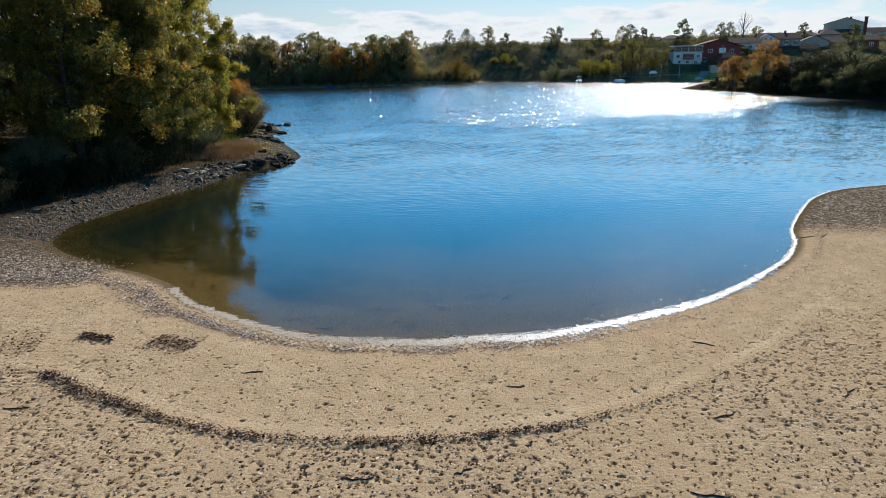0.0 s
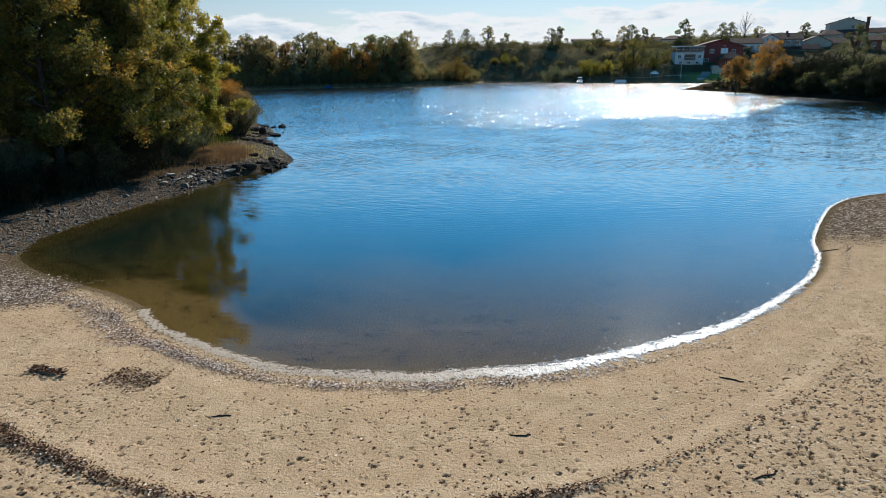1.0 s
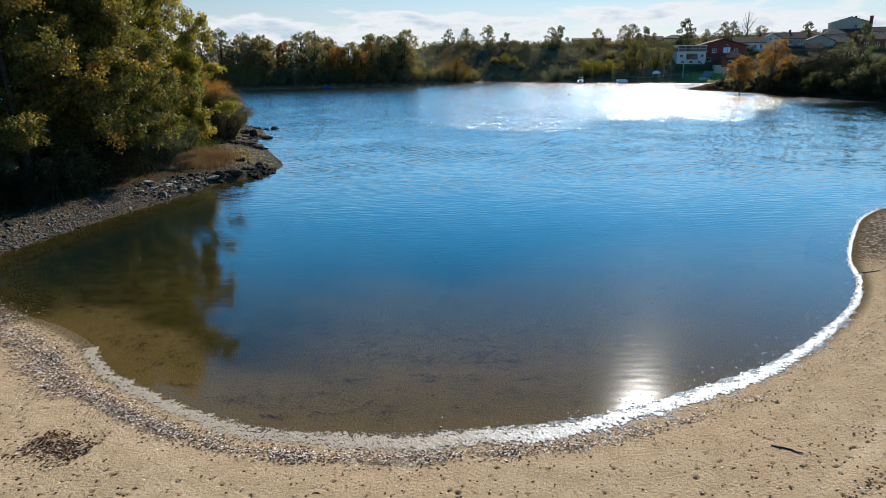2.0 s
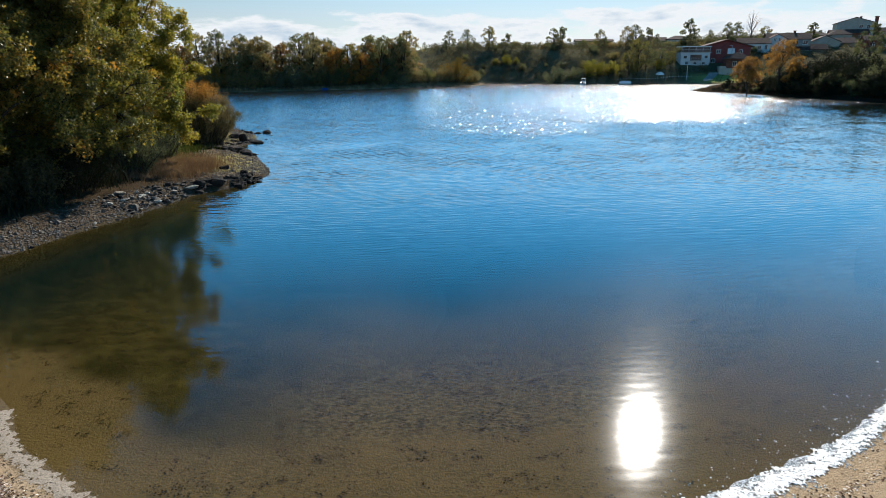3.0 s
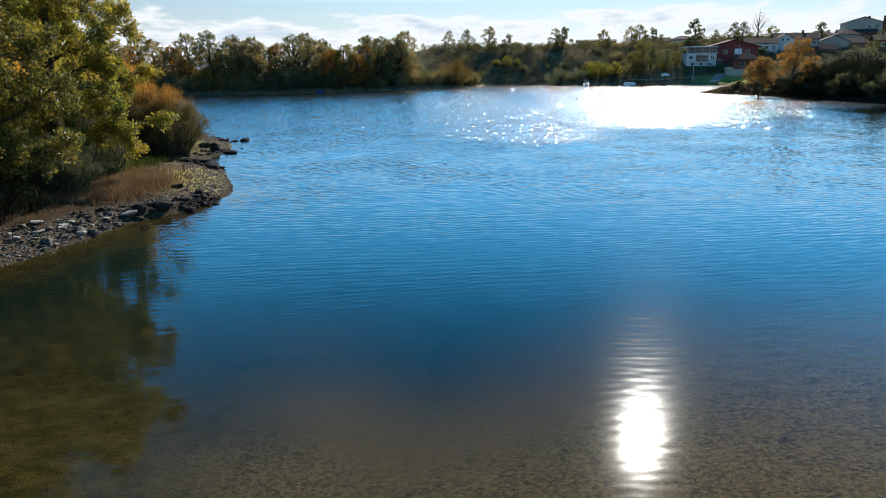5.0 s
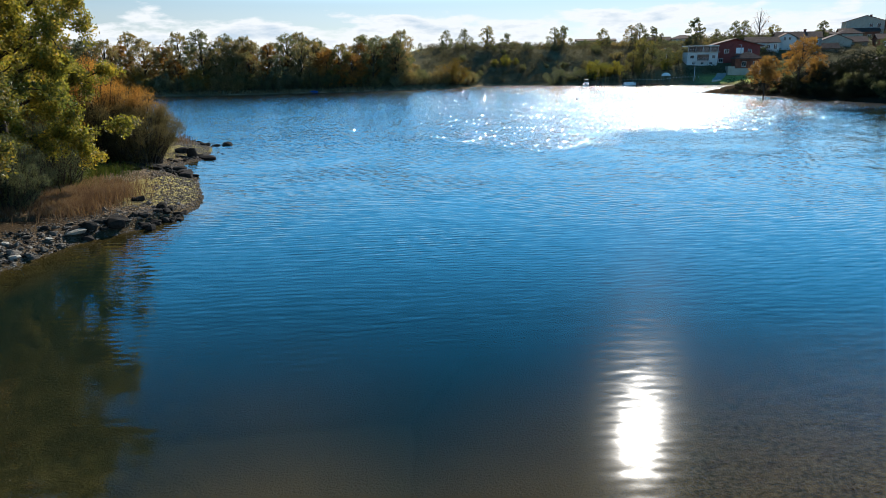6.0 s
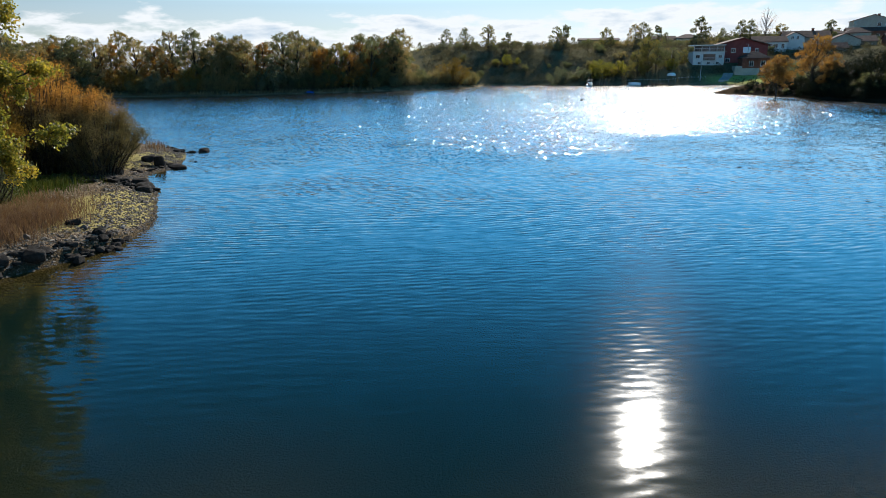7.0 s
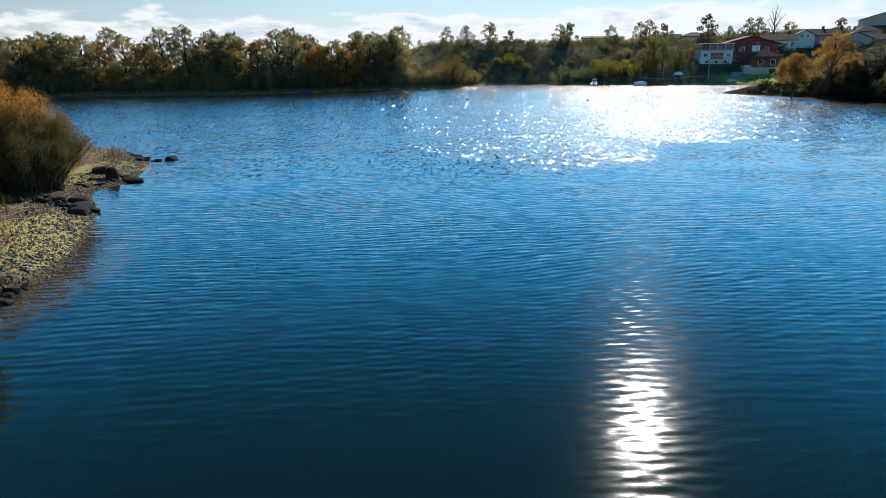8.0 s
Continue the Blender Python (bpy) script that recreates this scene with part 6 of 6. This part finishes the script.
part("chimney_tower", box_bm([(8.2, 9.5, 1, 2.3, -3, 11.4), (8.0, 9.7, 0.8, 2.5, 11.4, 11.7)]), BRICK_WALL, tall)
part("chimney", box_bm([(2.4, 3.3, 5, 6, 10, 12.0)]), BRICK_WALL, tall)
house(189, 336, 15.4, 16, 8, 4.6, 1.6, BRICK_WALL, DARK_TILE, "brick annexe in front of the tall house", -20, "gable", [(-4, 2.6, 1.3, 1.3), (0, 2.6, 1.3, 1.3), (4, 2.6, 1.3, 1.3)])
house(173, 287, 9.0, 9.5, 8, 6.4, 1.8, BRICK_WALL, ROOF_TILE, "reddish house half hidden by a poplar", -18, "gable", [(-2, 4.6, 1.3, 1.4), (2, 4.6, 1.3, 1.4)])
house(226, 365, 17.0, 16, 9, 4.6, 2.2, WHITE_WALL, ROOF_TILE, "white house with red roof on the hilltop", -22, "gable", [(-4, 2.6, 1.3, 1.3), (2, 2.6, 1.3, 1.3)])
house(102.6, 316, 12.8, 10.5, 8, 4.2, 1.6, WHITE_WALL, DARK_TILE, "small white house with hipped roof on the ridge", -12, "hip", [(-2.6, 2.6, 1.1, 1.2), (1.0, 2.6, 1.1, 1.2), (3.4, 2.6, 0.9, 1.2)])
house(91.4, 317, 13.2, 11.5, 8, 3.2, 1.6, GREY_WALL, DARK_TILE, "low house with dark roof on the ridge", -12, "gable")
house(66.3, 321, 13.2, 16.5, 8, 3.6, 0.8, GREY_WALL, DARK_TILE, "long low shed on the ridge", -6, "gable")


def motor_boat(x, y, turn, hull_mat, label, cabin=True):
    thing = new("boat")
    n, L, W = 9, 4.6, 1.8
    vs = []
    for i in range(n):
        s = i / (n - 1)
        half = W / 2 * (1 - max(0, (s - 0.45) / 0.55) ** 2.2) + 0.02
        top, keel = 0.75 + 0.25 * s * s, -0.15 + 0.35 * max(0, s - 0.7)
        vs.append([((s - 0.5) * L, -half, top), ((s - 0.5) * L, -half * 0.75, 0.15 + keel), ((s - 0.5) * L, 0, keel), ((s - 0.5) * L, half * 0.75, 0.15 + keel), ((s - 0.5) * L, half, top), ((s - 0.5) * L, half * 0.86, top - 0.08), ((s - 0.5) * L, 0, top - 0.16), ((s - 0.5) * L, -half * 0.86, top - 0.08)])
    v = np.array(vs).reshape(-1, 3)
    f = [[i * 8 + j, i * 8 + (j + 1) % 8, (i + 1) * 8 + (j + 1) % 8, (i + 1) * 8 + j] for i in range(n - 1) for j in range(8)] + [[0, 1, 6, 7], [1, 2, 3, 6], [3, 4, 5, 6]]
    part("hull", mesh_of("hull", v, f, True), hull_mat, thing)
    if cabin:
        part("cabin", box_bm([(-0.2, 1.0, -0.6, 0.6, 0.8, 1.35)], 0.08), WHITE_PAINT, thing)
        part("windscreen", box_bm([(-0.25, 0.85, -0.55, 0.55, 1.36, 1.8)], 0.1), GLASS, thing)
        part("canopy", box_bm([(-1.4, 0.8, -0.65, 0.65, 1.95, 2.05)], 0.04), WHITE_PAINT, thing)
        for px in (-1.3, 0.6):
            for py in (-0.55, 0.55):
                part("post", box_bm([(px - 0.03, px + 0.03, py - 0.03, py + 0.03, 0.9, 1.95)]), METAL, thing)
    else:
        part("cover", box_bm([(-1.9, 1.4, -0.7, 0.7, 0.78, 1.15)], 0.15), WHITE_PAINT if hull_mat is WHITE_PAINT else BLUE_PAINT, thing, "pale tarpaulin cover")
    part("outboard_motor", box_bm([(-2.75, -2.35, -0.16, 0.16, 0.35, 1.1)], 0.06), TIMBER, thing)
    thing.matrix_basis = pose(x, y, 0.05, 0, 0, turn)
    return tagged(thing, label, "boat", "boats on the lake")


motor_boat(47.0, 243, 70, WHITE_PAINT, "small white motor boat with canopy moored off the bank")
motor_boat(61.3, 243, 15, WHITE_PAINT, "white boat with pale cover moored off the bank", False)
blue = motor_boat(-36.3, 209.6, 10, BLUE_PAINT, "small blue boat drawn up under the trees", False)
blue.scale = (0.45, 0.45, 0.45)
for x, y in ((5.5, 165), (20, 205), (37, 218), (28, 158), (32, 232)):
    bm = bmesh.new()
    bmesh.ops.create_uvsphere(bm, u_segments=10, v_segments=7, radius=0.22, matrix=Matrix.Translation((0, 0, 0.08)))
    ob = part("buoy", bm, TIMBER)
    ob.location = (x, y, 0)
    tagged(ob, "small dark round buoy floating on the lake", "buoy", "buoys on the lake")


def jetty(x, y, length, turn):
    thing = new("jetty")
    n = int(length / 0.5)
    for i in range(n):
        part("plank", box_bm([(i * 0.5, i * 0.5 + 0.46, -0.9, 0.9, 0.55, 0.62)]), TIMBER, thing)
    for i in range(0, n + 1, 4):
        for py in (-0.8, 0.8):
            part("post", box_bm([(i * 0.5 - 0.08, i * 0.5 + 0.08, py - 0.08, py + 0.08, -2.5, 1.1)]), TIMBER, thing)
    thing.matrix_basis = pose(x, y, 0, 0, 0, turn)
    tagged(thing, "low dark timber jetty standing in the lake", "jetty")


jetty(60, 250.5, 15, -14)
jetty(50, 253.5, 7, -50)


def pavilion(x, y):
    thing = new("marquee")
    bm = bmesh.new()
    bmesh.ops.create_uvsphere(bm, u_segments=14, v_segments=8, radius=1)
    for v in bm.verts:
        v.co = Vector((v.co.x * 1.5, v.co.y * 1.5, 1.9 + max(v.co.z, -0.05) * 0.95))
    part("canopy", bm, WHITE_PAINT, thing)
    for px, py in ((-1.1, -0.9), (1.1, -0.9), (-1.1, 0.9), (1.1, 0.9)):
        part("post", box_bm([(px - 0.04, px + 0.04, py - 0.04, py + 0.04, -0.3, 2.0)]), METAL, thing)
    thing.matrix_basis = pose(x, y, gz(x, y))
    tagged(thing, "small white domed marquee on the lawn", "marquee")


pavilion(75.2, 250)
post_src = None
for i in range(26):
    x = 61 + i * 0.98
    y = 252.5 - (x - 61) * 0.18 + 0.5 * math.sin(i * 0.4)
    m = pose(x, y, gz(x, y))
    if post_src is None:
        post_src = new("bollard")
        part("post", box_bm([(-0.07, 0.07, -0.07, 0.07, -0.3, 0.85)], 0.01), TIMBER, post_src)
        part("cap", box_bm([(-0.11, 0.11, -0.11, 0.11, 0.85, 1.08)], 0.03), WHITE_PAINT, post_src)
        tagged(post_src, "short bollard with white cap along the waterside lawn", "bollard", "bollards by the lake")
        post_src.matrix_basis = m
    else:
        copy_thing(post_src, m)
for x, y, h in ((84.0, 248, 6.0), (103, 258, 8.0), (79, 263, 5.5)):
    v, f = tube([(0, 0, -0.5), (0, 0, h * 0.5), (0, 0, h)], [0.14, 0.12, 0.09], 8)
    pole = new("lamp_post")
    part("pole", mesh_of("pole", v, f, True), METAL, pole)
    part("lamp_head", box_bm([(-0.9, 0.1, -0.12, 0.12, h, h + 0.12)], 0.03), METAL, pole)
    pole.matrix_basis = pose(x, y, gz(x, y))
    tagged(pole, "slim grey lamp post by the lake", "lamp post", "lamp posts by the lake")


def slipway():
    bm = bmesh.new()
    pts = [(88.5, 244.0), (91.5, 243.8), (97.0, 253.5), (93.8, 253.8)]
    n = 8
    grid = []
    for i in range(n + 1):
        s = i / n
        a = Vector(pts[0]).lerp(Vector(pts[3]), s)
        b = Vector(pts[1]).lerp(Vector(pts[2]), s)
        grid.append([bm.verts.new((p.x, p.y, max(gz(a.x, a.y), gz(b.x, b.y)) + dz)) for p, dz in ((a, 0.12), (b, 0.12), (b, -0.6), (a, -0.6))])
    for g0, g1 in zip(grid, grid[1:]):
        for j in range(4):
            bm.faces.new((g0[j], g0[(j + 1) % 4], g1[(j + 1) % 4], g1[j]))
    bm.faces.new(grid[0][::-1])
    bm.faces.new(grid[-1])
    tagged(part("slipway", bm, CONCRETE), "pale concrete slipway running down to the lake", "slipway", kind="structure")


slipway()
